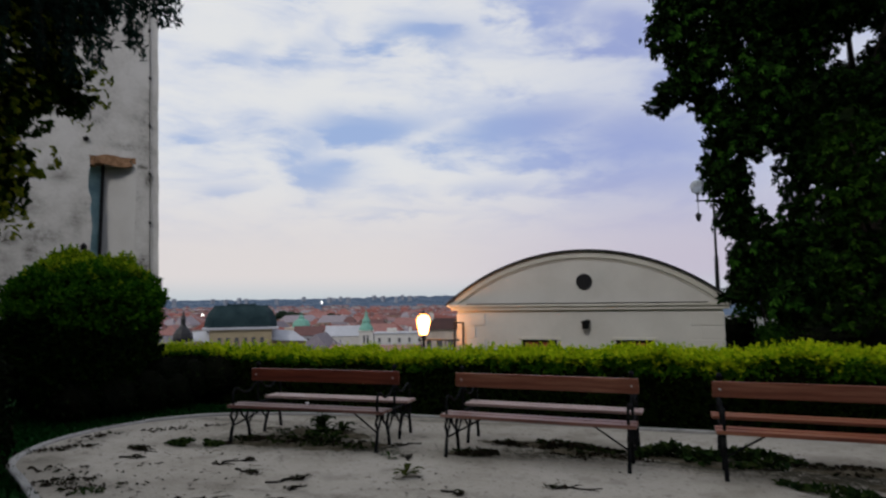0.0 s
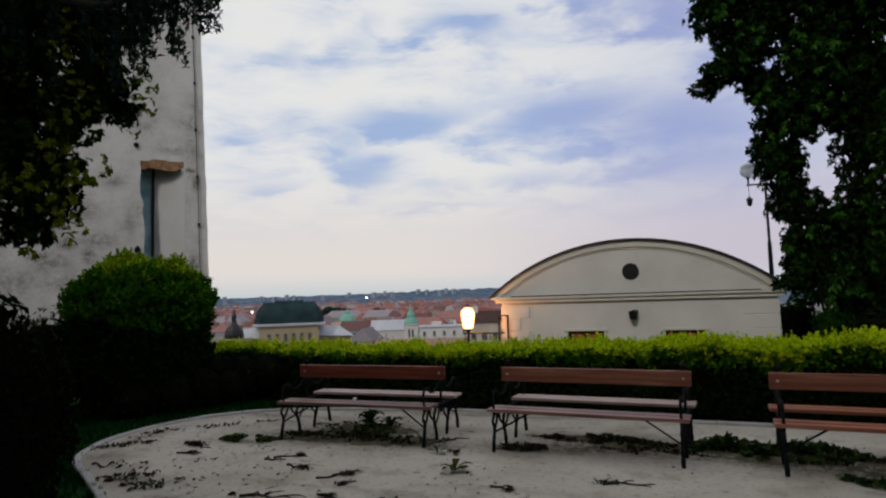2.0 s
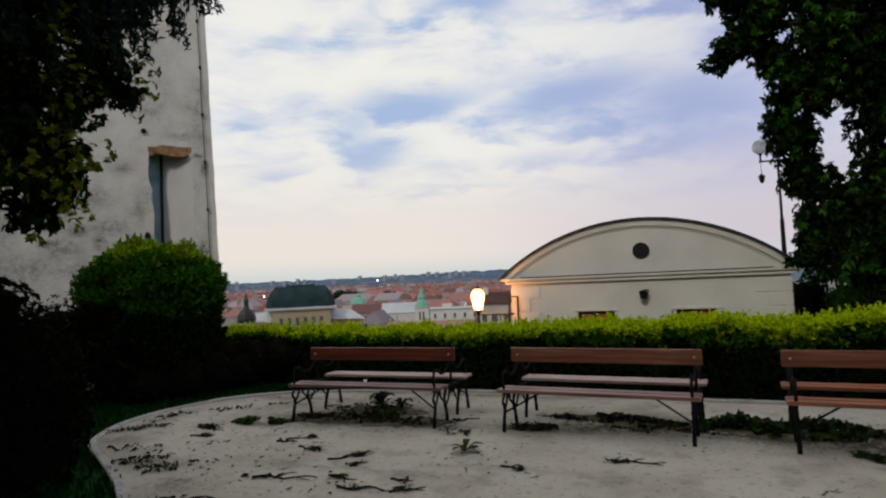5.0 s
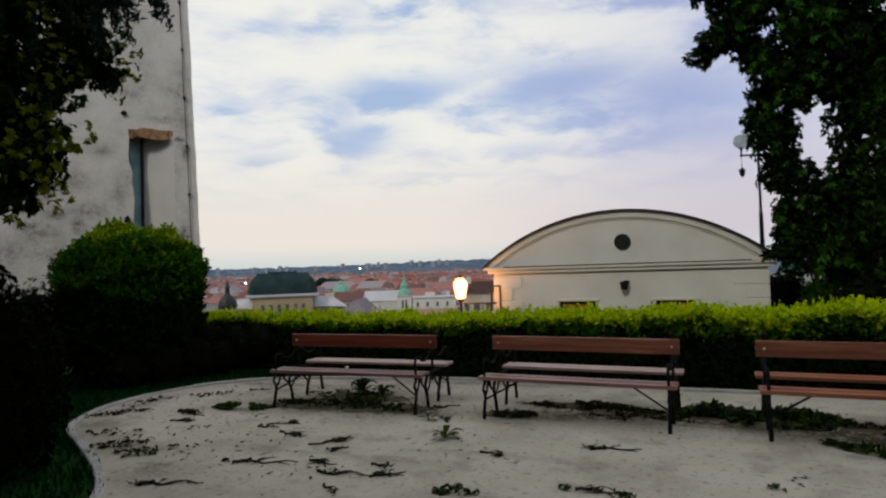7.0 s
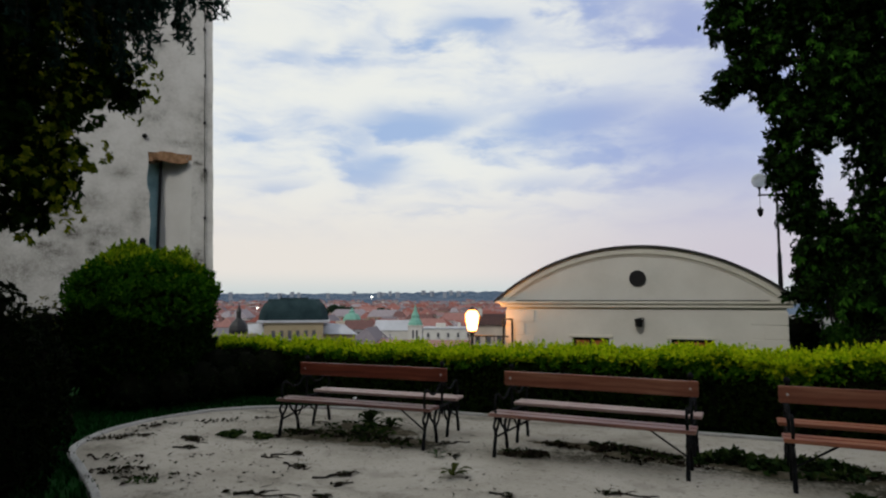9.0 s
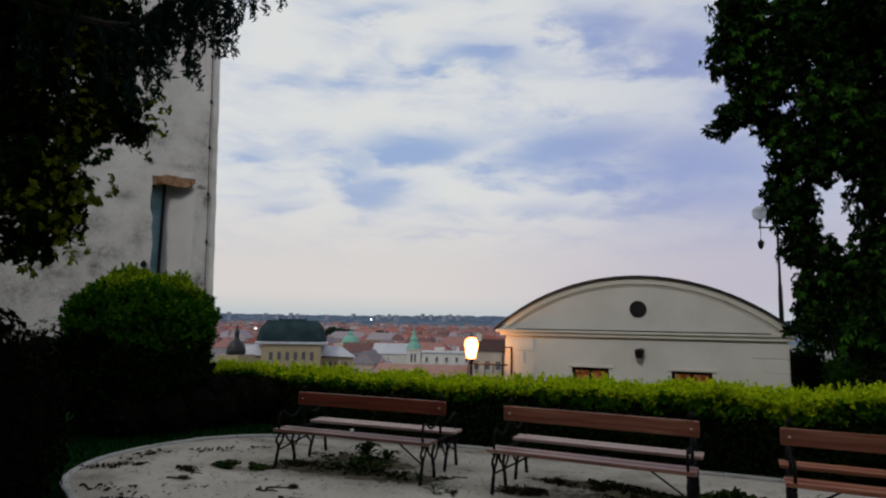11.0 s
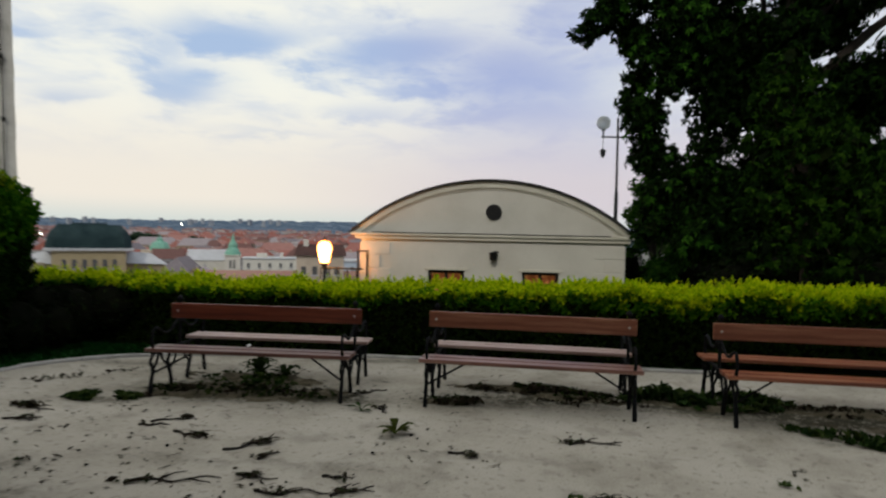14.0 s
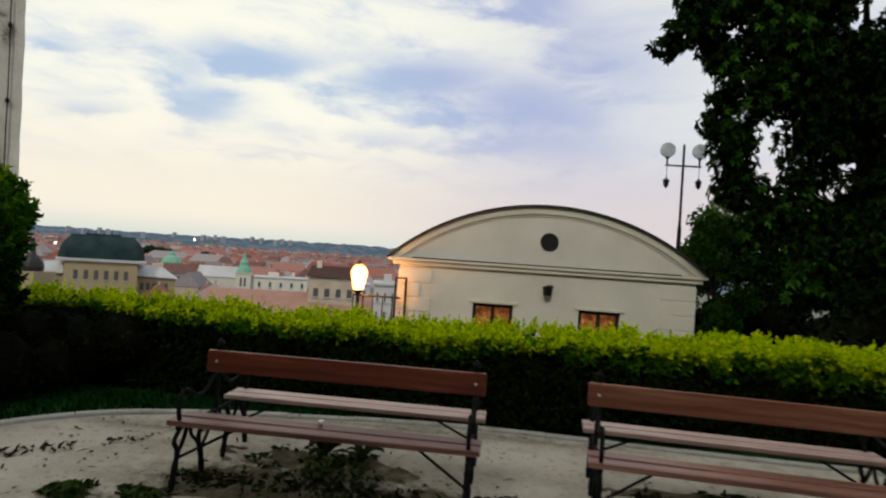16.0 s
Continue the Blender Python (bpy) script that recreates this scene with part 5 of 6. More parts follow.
cl += [(-3.5 - 0.5 * ((k * 0.618) % 1), 2.7 + 0.5 * ((k * 0.414) % 1), 3.75 + 0.6 * ((k * 0.732) % 1), 0.28) for k in range(8)]
maple = tree("overhanging_tree", "broad-leaved tree with yellow-green hanging branches", (-5.6, 1.7, -0.03), (-5.2, 1.9, 3.2), cl, 2000, 0.07, M_MAPLE, 0.16, 10, 0.5, 0.7, -99.0, True)
# edge glow painted with brighter young leaves on the outer clumps
p, nn = in_clumps([(x + 0.05, y + 0.07, z, r) for x, y, z, r in cl[:17] if x > -3.6 or z < 2.75], 2000, 0.9)
k = np.array([noise.noise((a * 3.1, b * 3.1, c * 3.1)) for a, b, c in p]) > 0.08
part("young_leaves", fans("young_leaves", p[k] + 0.05 * unit(nn[k]), nn[k], 0.050, M_MAPLE_LIT, 5, 0.5, 0.7), None, maple, "yellow-green young leaves, light put into their colour")

# drooping conifer boughs
con = thing("drooping_conifer", "dark conifer with long drooping needle sprays", "tree")
bm = bmesh.new()
tube(bm, bend([(-5.1, 0.9, -0.03), (-5.05, 0.95, 3.0), (-5.0, 1.0, 6.5)], 4), [0.17 - 0.012 * k for k in range(9)], 9)
part("trunk", bm, M_BARK, con)
BOUGHS = [[(-5.05, 0.95, 3.4), (-4.0, 2.0, 3.7), (-3.2, 2.84, 3.62), (-3.0, 3.04, 3.76), (-2.9, 3.15, 3.9), (-2.78, 3.27, 3.95), (-2.62, 3.4, 3.9)],
          [(-5.05, 0.95, 3.9), (-4.0, 2.2, 4.3), (-3.3, 2.9, 4.2), (-2.95, 3.2, 4.22), (-2.7, 3.45, 4.2), (-2.45, 3.65, 4.2)],
          [(-5.05, 0.95, 3.6), (-4.1, 2.2, 3.9), (-3.4, 2.95, 3.85), (-3.1, 3.25, 3.75)]]
for bi, bough in enumerate(BOUGHS):
    line = bend(bough, 5)
    bm = bmesh.new()
    tube(bm, line, [0.028 * (1 - 0.8 * k / len(line)) + 0.004 for k in range(len(line))], 6)
    limb = part("bough", bm, M_BARK, con)
    ps, ns = [], []
    bm = bmesh.new()
    for k in range(len(line) // 4, len(line)):
        out = k / (len(line) - 1)
        for j in range(3 if out < 0.8 else 2):
            if random.random() < 0.15:
                continue
            a = line[k] + Vector((random.uniform(-0.05, 0.05), random.uniform(-0.05, 0.05), 0))
            hang = random.uniform(0.18, 0.62) * (1.0 if out < 0.75 else 1.7 - 1.15 * out) * (0.8 if bi == 1 else 1.0)
            sway = Vector((random.uniform(-0.1, 0.16), random.uniform(-0.08, 0.14), -1)).normalized()
            e = a + sway * hang
            tube(bm, [a, a.lerp(e, 0.5) + Vector((0.01, 0.01, 0)), e], [0.004, 0.003, 0.001], 4)
            m = int(hang * 210)
            tt = RNG.uniform(0, 1, (m, 1))
            q = np.array(a)[None] * (1 - tt) + np.array(e)[None] * tt
            ps.append(q + RNG.normal(0, 0.014, (m, 3)))
            ns.append(RNG.normal(0, 1, (m, 3)))
    part("twig_sprays", bm, M_BARK, limb, kind="stuff")
    part("needles", leaves("needles", np.concatenate(ps), np.concatenate(ns), 0.055, M_NEEDLE, 0.18, 0.7, 0.8), None, limb)

# ---- the town below ----
EYE0 = (0.2, 0.1, 1.65)
TOWN = -30.6


def out_at(yaw, dist):
    a = radians(yaw)
    return EYE0[0] - dist * math.sin(a), EYE0[1] + dist * math.cos(a)


def height(elev, dist):
    return EYE0[2] + dist * math.tan(radians(elev))


def gabled(w, l, h, rise, hip=0.0):
    """Wall and roof of a plain town house round the origin."""
    wall = boxed((-w / 2, -l / 2, 0), (w / 2, l / 2, h))
    bm = bmesh.new()
    o = 0.5
    a = [bm.verts.new(p) for p in ((-w / 2 - o, -l / 2 - o, h), (w / 2 + o, -l / 2 - o, h), (w / 2 + o, l / 2 + o, h), (-w / 2 - o, l / 2 + o, h))]
    r = [bm.verts.new((-w / 2 + hip, 0, h + rise)), bm.verts.new((w / 2 - hip, 0, h + rise))]
    for f in ((a[0], a[1], r[1], r[0]), (a[2], a[3], r[0], r[1]), (a[1], a[2], r[1]), (a[3], a[0], r[0]), (a[3], a[2], a[1], a[0])):
        bm.faces.new(f)
    return wall, bm


def town_house(w, l, h, rise, hip):
    ob = thing("town_house", "distant town house with a red-brown tiled roof", "house", "roofs of the town")
    wall, roof = gabled(w, l, h, rise, hip)
    part("wall", wall, M_WALLS, ob)
    rf = part("roof", roof, M_TILES, ob)
    part("chimney", boxed((w * 0.2, -0.4, h + rise * 0.5), (w * 0.2 + 0.9, 0.4, h + rise + 1.0)), M_WALLS, rf)
    for k in range(max(2, int(w / 5))):
        x = -w / 2 + (k + 0.5) * w / max(2, int(w / 5))
        part("window", boxed((x - 0.6, -l / 2 - 0.05, h - 3.0), (x + 0.6, -l / 2 + 0.1, h - 1.2)), M_DARKWIN, ob)
    return ob


kinds = [town_house(w, l, h, rise, hip) for w, l, h, rise, hip in ((18, 12, 15, 5.0, 0), (26, 13, 17, 5.5, 4), (14, 11, 14, 4.5, 0), (34, 14, 18, 6.0, 5), (12, 16, 16, 5.0, 3), (22, 12, 13, 4.5, 0))]
for i, k in enumerate(kinds):
    x, y = out_at(14 + 5.0 * i, 420 + 40 * i)
    k.matrix_basis = pose(x, y, TOWN, 0, 0, 20 + 9 * i)
rnd = random.Random(11)
for i in range(288):
    yaw = rnd.uniform(8, 44)
    dist = 230 + 2100 * rnd.random() ** 1.6
    if dist < 330 and (30 < yaw or 16 < yaw < 25):
        dist += 160
    x, y = out_at(yaw, dist)
    copy_thing(kinds[rnd.randrange(6)], pose(x, y, TOWN + rnd.uniform(-2, 2.5) - (3 if dist < 330 else 0), 0, 0, rnd.choice((15, 105, 22, 112)) + rnd.uniform(-6, 6)) @ Matrix.Diagonal((0.82, 0.85, 0.97, 1)))


def speckled(name, colours):
    """One colour a piece of a joined mesh."""
    return foliage(name, colours, 0.9, 0.0)


# roofs too far off to tell apart
rnd2 = random.Random(17)
rv, rf_, wv, wf = [], [], [], []
for i in range(3000):
    yaw, D = rnd2.uniform(4, 46), 420 + 2500 * rnd2.random() ** 0.9
    x, y = out_at(yaw, D)
    w, l, h, up = rnd2.uniform(5, 14), rnd2.uniform(4, 7), rnd2.uniform(8, 15), rnd2.uniform(2.5, 4.5)
    a = radians(rnd2.choice((15, 105, 20, 110)) + rnd2.uniform(-8, 8))
    ca, sa = math.cos(a), math.sin(a)
    z = max(land(x, y), TOWN) + h

    def at(u, v, q):
        return (x + ca * u - sa * v, y + sa * u + ca * v, q)
    k = len(rv)
    rv += [at(-w, -l, z), at(w, -l, z), at(w, l, z), at(-w, l, z), at(-w, 0, z + up), at(w, 0, z + up)]
    rf_ += [(k, k + 1, k + 5, k + 4), (k + 2, k + 3, k + 4, k + 5), (k + 1, k + 2, k + 5), (k + 3, k, k + 4)]
    k = len(wv)
    wv += [at(u * w * 0.96, v * l * 0.96, q) for q in (z - h - 2, z - 0.02) for u, v in ((-1, -1), (1, -1), (1, 1), (-1, 1))]
    wf += [(k + j, k + (j + 1) % 4, k + 4 + (j + 1) % 4, k + 4 + j) for j in range(4)]
far_town = thing("far_town", "crowded red and grey roofs of the distant town", "town", kind="stuff")
part("far_roofs", raw("far_roofs", rv, rf_, speckled("far_tiles", [(0.21, 0.075, 0.065), (0.27, 0.125, 0.11), (0.13, 0.075, 0.075), (0.25, 0.15, 0.14), (0.17, 0.16, 0.18), (0.22, 0.10, 0.085)])), None, far_town, kind="stuff")
part("far_walls", raw("far_walls", wv, wf, speckled("far_render", [(0.42, 0.40, 0.39), (0.30, 0.27, 0.25), (0.24, 0.23, 0.25), (0.50, 0.47, 0.43)])), None, far_town, kind="stuff")


def row_windows(ob, x0, x1, y, z, n, w, h, name="window"):
    for k in range(n):
        x = x0 + (k + 0.5) * (x1 - x0) / n
        win = part(name, boxed((x - w / 2, y - 0.12, z), (x + w / 2, y + 0.05, z + h)), M_DARKWIN, ob)
        part("sill", boxed((x - w / 2 - 0.15, y - 0.3, z - 0.2), (x + w / 2 + 0.15, y, z)), M_PALEROOF, win)


# large building with the long dark green domed roof
D = 250
x, y = out_at(34.0, D)
dome = thing("domed_building", "large ochre building with a long dark green domed roof", "building", m=pose(x, y, 0, 0, 0, 34))
zb, zt = height(-1.8, D), height(0.05, D)
part("wall", boxed((-11, -9, TOWN), (11, 12, zb - 0.8)), M_OCHRE, dome)
part("wall", boxed((-24, -2, TOWN), (24, 14, zb - 6.0)), M_OCHRE, dome)
part("cornice", boxed((-13.5, -10, zb - 0.9), (13.5, 13, zb + 0.0), 0.1), M_PALEROOF, dome)
bm = bmesh.new()
prof = [(1.0, 0.0), (0.99, 0.2), (0.955, 0.45), (0.89, 0.68), (0.80, 0.85), (0.78, 0.87), (0.73, 1.0)]
rows = []
for s, t in prof:
    w, l, z = 13.2 * s, 10.5 * (s - 0.15) / 0.85, zb + (zt - zb) * t
    rows.append([bm.verts.new((a * w, b * l + 1.5, z)) for a, b in ((-1, -0.6), (-0.8, -1), (0.8, -1), (1, -0.6), (1, 0.6), (0.8, 1), (-0.8, 1), (-1, 0.6))])
for u, v in zip(rows, rows[1:]):
    for k in range(8):
        bm.faces.new((u[k], u[(k + 1) % 8], v[(k + 1) % 8], v[k]))
bm.faces.new(rows[-1])
roof = part("dome_roof", bm, M_DARKGREEN, dome, "dark green copper dome roof")
part("roof_ridge", boxed((-5.5, 0.5, zt), (5.5, 3, zt + 0.5), 0.1), M_DARKGREEN, roof)
for k in range(5):
    part("finial", boxed((-5 + 2.5 * k - 0.15, 1.6, zt + 0.4), (-5 + 2.5 * k + 0.15, 1.9, zt + 1.1)), M_DARKGREEN, roof)
for s in (-1, 1):
    bm = bmesh.new()
    q = [bm.verts.new(p) for p in ((s * 11, -3, zb - 5.5), (s * 25, -3, zb - 6.0), (s * 25, 15, zb - 6.0), (s * 11, 15, zb - 5.5), (s * 12, 4, zb - 1.4), (s * 20, 5, zb - 2.2))]
    for f in ((0, 1, 5, 4), (1, 2, 5), (2, 3, 4, 5), (3, 0, 4)):
        bm.faces.new([q[i] for i in f])
    part("wing_roof", bm, M_PALEROOF, dome, "pale grey tin wing roof")
row_windows(dome, -9, 9, -9, zb - 7.0, 6, 1.3, 3.2)
row_windows(dome, -22, -12, -2, zb - 10.5, 5, 1.1, 2.6)
row_windows(dome, 12, 22, -2, zb - 10.5, 5, 1.1, 2.6)

# dark onion turret
D = 150
x, y = out_at(38.75, D)
tur = thing("turret", "small dark roof turret with a lantern top", "turret", m=pose(x, y, 0))
bm = bmesh.new()
part("wall", boxed((-3.0, -3.0, TOWN), (3.0, 3.0, height(-3.0, D))), M_OCHRE, tur)
zt, zb = height(-0.4, D), height(-3.0, D)
lathe(bm, [(2.1, zb), (2.2, zb + 0.9), (2.0, zb + 1.9), (1.5, zb + 2.7), (0.75, zb + 3.4), (0.55, zb + 3.8), (0.55, zb + 5.0), (0.7, zb + 5.1), (0.4, zb + 5.7), (0.1, zt)], 12)
part("turret_roof", bm, M_BLACK, tur)

# green cupola
D = 350
x, y = out_at(28.8, D)
cup = thing("green_cupola", "pale green copper cupola over a roof", "cupola", m=pose(x, y, 0))
zb, zt = height(-1.95, D), height(-0.7, D)
part("wall", boxed((-7, -6, TOWN), (7, 6, zb)), M_WALLS, cup)
bm = bmesh.new()
lathe(bm, [(5.0, zb), (4.9, zb + 1.4), (3.7, zb + 3.6), (1.7, zb + 4.4), (1.4, zb + 5.2), (1.6, zb + 5.5), (0.5, zb + 6.3), (0.1, zt)], 10)
part("cupola_roof", bm, M_VERDIGRIS, cup)

# church tower with a green spire
D = 300
x, y = out_at(22.95, D)
ch = thing("church_tower", "pale church tower with a stepped green copper spire", "church", m=pose(x, y, 0, 0, 0, 20))
zb, zt = height(-2.35, D), height(-0.45, D)
part("wall", boxed((-3.3, -3.3, TOWN), (3.3, 3.3, zb)), M_HOUSE, ch)
part("cornice", boxed((-3.7, -3.7, zb - 0.4), (3.7, 3.7, zb), 0.1), M_TRIM, ch)
bm = bmesh.new()
lathe(bm, [(3.6, zb), (3.3, zb + 1.2), (2.5, zb + 2.6), (1.9, zb + 3.4), (2.0, zb + 4.6), (1.5, zb + 5.6), (0.8, zb + 7.0), (0.5, zb + 8.4), (0.12, zt)], 8)
part("spire", bm, M_VERDIGRIS, ch, "stepped green copper spire")
for s in (-0.85, 0.85):
    bm = slab([(s - 0.45, zb - 6.2), (s + 0.45, zb - 6.2), (s + 0.45, zb - 2.6), (s, zb - 2.0), (s - 0.45, zb - 2.6)], -3.38, -3.2)
    part("belfry_opening", bm, M_DARKWIN, ch)
nave_w, nave_r = gabled(22, 12, 17, 5, 0)
x, y = out_at(24.6, 312)
nave = thing("church_nave", "pale church nave with a grey roof", "church", m=pose(x, y, TOWN, 0, 0, 20))
part("wall", nave_w, M_HOUSE, nave)
part("roof", nave_r, M_PALEROOF, nave)

# flat pale buildings beneath the lantern
for name, label, ya, yb, top, D, mat in (("white_building", "white flat-roofed town building with small windows", 22.2, 17.6, -2.6, 185, M_HOUSE),
                                         ("blue_building", "pale blue town building with small windows", 17.4, 12.1, -2.75, 150, None),
                                         ("grey_block", "grey-purple rendered block close to the house", 12.2, 8.8, -2.5, 95, None)):
    if mat is None:
        mat = varied(name + "_render", [(0.30, 0.36, 0.45), (0.38, 0.44, 0.52)] if "blue" in name else [(0.36, 0.36, 0.38), (0.45, 0.45, 0.47)], 0.3, 0.9, 0.1, 4.0)
    mid = (ya + yb) / 2
    x, y = out_at(mid, D)
    w = D * math.tan(radians(abs(ya - yb)))
    b = thing(name, label, "building", m=pose(x, y, 0, 0, 0, mid))
    z = height(top, D)
    part("wall", boxed((-w / 2, 0, TOWN), (w / 2, 9, z - 0.4)), mat, b)
    rf = part("roof", boxed((-w / 2 - 0.2, -0.3, z - 0.4), (w / 2 + 0.2, 9.3, z), 0.05), M_PALEROOF, b, "pale flat roof edge")
    part("roof_box", boxed((-w * 0.25, 2, z), (-w * 0.05, 5, z + 1.2)), mat, rf)
    part("chimney", boxed((w * 0.2, 3, z), (w * 0.2 + 0.8, 4, z + 1.5)), M_HOUSE, rf)
    row_windows(b, -w / 2, w / 2, 0, z - 2.8, 5, w / 22, 1.3)
    row_windows(b, -w / 2, w / 2, 0, z - 5.8, 5, w / 22, 1.5)
nw, nr = gabled(30, 10, 12, 4, 0)
x, y = out_at(19, 118)
low_house = thing("red_roofed_house", "low house with a salmon red tiled roof", "house", m=pose(x, y, -22.0, 0, 0, 17))
part("wall", nw, M_WALLS, low_house)
part("roof", nr, varied("salmon_tiles", [(0.24, 0.13, 0.105), (0.31, 0.19, 0.16)], 0.5, 0.9, 0.2, 6.0), low_house)

nw, nr = gabled(8.5, 9, 18.1, 2.0, 0)
x, y = out_at(15.6, 120)
dark_house = thing("dark_roofed_house", "pale house with a steep dark maroon roof", "house", m=pose(x, y, height(-1.3, 120) - 20.1, 0, 0, 14))
part("wall", nw, M_WALLS, dark_house)
part("roof", nr, varied("maroon_tiles", [(0.030, 0.014, 0.012), (0.060, 0.026, 0.022)], 0.5, 0.9, 0.2, 6.0), dark_house)
part("chimney", boxed((-3.2, -1.0, 18.5), (-2.3, 0.0, 21.0)), M_HOUSE, dark_house)
row_windows(dark_house, -4, 4, -4.5, 14.6, 4, 0.9, 1.5)

# park trees among the roofs
rnd = random.Random(5)
for yaw, D, top, w in ((26.0, 520, -0.9, 9), (30.0, 560, -0.5, 12)):
    x, y = out_at(yaw, D)
    z = height(top, D)
    cl = [(x + rnd.uniform(-w, w) * 0.7, y + rnd.uniform(-w, w) * 0.7, z - 0.5 * w - rnd.uniform(-0.3, 0.9) * w, w * 0.42) for k in range(9)]
    tree("town_tree", "dark round tree between the town roofs", (x, y, TOWN), (x, y, z - w), cl, 11, w * 0.25, M_FARTREE, 0.4, 3)

# woods and tower blocks far out, haze put into their bluish colours
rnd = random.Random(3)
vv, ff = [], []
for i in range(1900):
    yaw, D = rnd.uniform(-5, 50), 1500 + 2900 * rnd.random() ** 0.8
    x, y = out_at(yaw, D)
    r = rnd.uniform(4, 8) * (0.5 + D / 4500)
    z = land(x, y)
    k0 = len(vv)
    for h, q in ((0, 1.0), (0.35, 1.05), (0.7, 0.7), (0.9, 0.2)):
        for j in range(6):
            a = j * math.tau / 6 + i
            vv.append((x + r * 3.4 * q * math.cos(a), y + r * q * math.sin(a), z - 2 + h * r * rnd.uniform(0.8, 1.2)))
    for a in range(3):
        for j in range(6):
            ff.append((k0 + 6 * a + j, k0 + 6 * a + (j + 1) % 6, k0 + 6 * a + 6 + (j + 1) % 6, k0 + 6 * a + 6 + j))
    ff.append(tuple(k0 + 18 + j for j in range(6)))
tagged(new("far_woods", raw("far_woods", vv, ff, M_HAZY_WOODS)), "wooded belt at the far edge of town, haze in its blue", "woods", kind="stuff")
blk = thing("tower_block", "grey tower block on the far horizon", "building", "tower blocks on the horizon")
part("wall", boxed((-10, -8, -10), (10, 8, 40)), M_HAZY_BLOCK, blk)
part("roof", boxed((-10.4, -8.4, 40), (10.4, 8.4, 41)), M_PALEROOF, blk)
for i, yaw in enumerate((39.5, 36.4, 35.3, 34.2, 33.6, 31.0, 28.6, 26.3, 25.9, 25.3, 24.6, 22.2, 21.4, 20.2, 19.6, 18.9, 18.3)):
    D = 3300 + 500 * ((i * 0.618) % 1)
    x, y = out_at(yaw, D)
    m = pose(x, y, height(0.86 - 0.012 * (yaw - 15), D) - 35 - 12 * ((i * 0.37) % 1), 0, 0, yaw + 20 * i)
    if i == 0:
        blk.matrix_basis = m
    else:
        copy_thing(blk, m)
for yaw, elev, D in ((27.0, 0.25, 1900), (37.2, -0.75, 900)):
    x, y = out_at(yaw, D)
    bm = bmesh.new()
    z = height(elev, D)
    bmesh.ops.create_icosphere(bm, subdivisions=2, radius=D * 0.0013)
    lt = thing("flood_light", "bright white flood light far off in town", "lamp", m=pose(x, y, z))
    part("light_head", bm, M_CITYLIGHT, lt)
    bm = bmesh.new()
    tube(bm, [(0, 0, TOWN - z), (0, 0, 0)], 0.4, 6)
    part("mast", bm, M_IRON, lt)

# ---- litter, weeds, bare soil and painted bench shade on the gravel ----


def clutter(name, label, cx, cy, rx, ry, turn, n, size, mat, tall=0.08, category="weeds", up_=0.3):
    a, r = RNG.uniform(0, math.tau, n), np.sqrt(RNG.uniform(0, 1, n))
    u, v = rx * r * np.cos(a), ry * r * np.sin(a)
    keep = np.array([noise.noise((p * 4 + cx, q * 4 + cy, 0.0)) > -0.12 for p, q in zip(u, v)])
    u, v, r = u[keep], v[keep], r[keep]
    c, s = math.cos(radians(turn)), math.sin(radians(turn))
    z = RNG.uniform(0.008, 1, len(u)) * tall * (1.15 - r) + 0.010
    p = np.stack([cx + c * u - s * v, cy + s * u + c * v, z], 1)
    me = leaves(name, p, np.tile([[0, -0.2, 1.0]], (len(u), 1)), size, mat, 0.45, -up_, 0.7)
    co = np.empty(len(me.vertices) * 3, np.float32)
    me.vertices.foreach_get("co", co)
    co[2::3] = np.maximum(co[2::3], 0.004)
    me.vertices.foreach_set("co", co)
    return tagged(new(name, me), label, category, kind="stuff")




def soil_shade_patch(cx, cy, rx, ry, turn, high=0.03):
    """A low rise of bare dark earth with a broken edge; also stands for bench shade."""
    nu, nv = 56, 30
    c, s = math.cos(radians(turn)), math.sin(radians(turn))
    vv = []
    for j in range(nv + 1):
        for i in range(nu + 1):
            u, v = -1.25 + 2.5 * i / nu, -1.25 + 2.5 * j / nv
            q = (u * rx * 3.2 + cx * 5, v * ry * 3.2 + cy * 5, 0.0)
            h = 0.55 - (u * u + v * v) * 0.62 + 0.75 * noise.noise(q) + 0.40 * noise.noise(Vector(q) * 3.1)
            vv.append((cx + c * u * rx - s * v * ry, cy + s * u * rx + c * v * ry, max(min(h * high, high), -0.02)))
    ff = [(j * (nu + 1) + i, j * (nu + 1) + i + 1, (j + 1) * (nu + 1) + i + 1, (j + 1) * (nu + 1) + i) for j in range(nv) for i in range(nu)]
    return tagged(new("soil_shade_patch", raw("soil_shade_patch", vv, ff, M_SOIL, True)), "dark bare earth and painted bench shade on the gravel", "soil", kind="stuff")


# earth by the benches; the patch at x 2.4 stands for bench shadow
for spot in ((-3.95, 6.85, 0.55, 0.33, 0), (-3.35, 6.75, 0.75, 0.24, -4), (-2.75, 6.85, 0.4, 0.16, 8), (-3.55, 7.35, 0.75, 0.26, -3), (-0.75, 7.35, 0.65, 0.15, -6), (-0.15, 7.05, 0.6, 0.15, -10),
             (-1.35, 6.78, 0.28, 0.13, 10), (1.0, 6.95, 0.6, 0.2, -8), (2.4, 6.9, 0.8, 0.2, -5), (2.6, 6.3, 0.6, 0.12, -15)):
    soil_shade_patch(*spot)
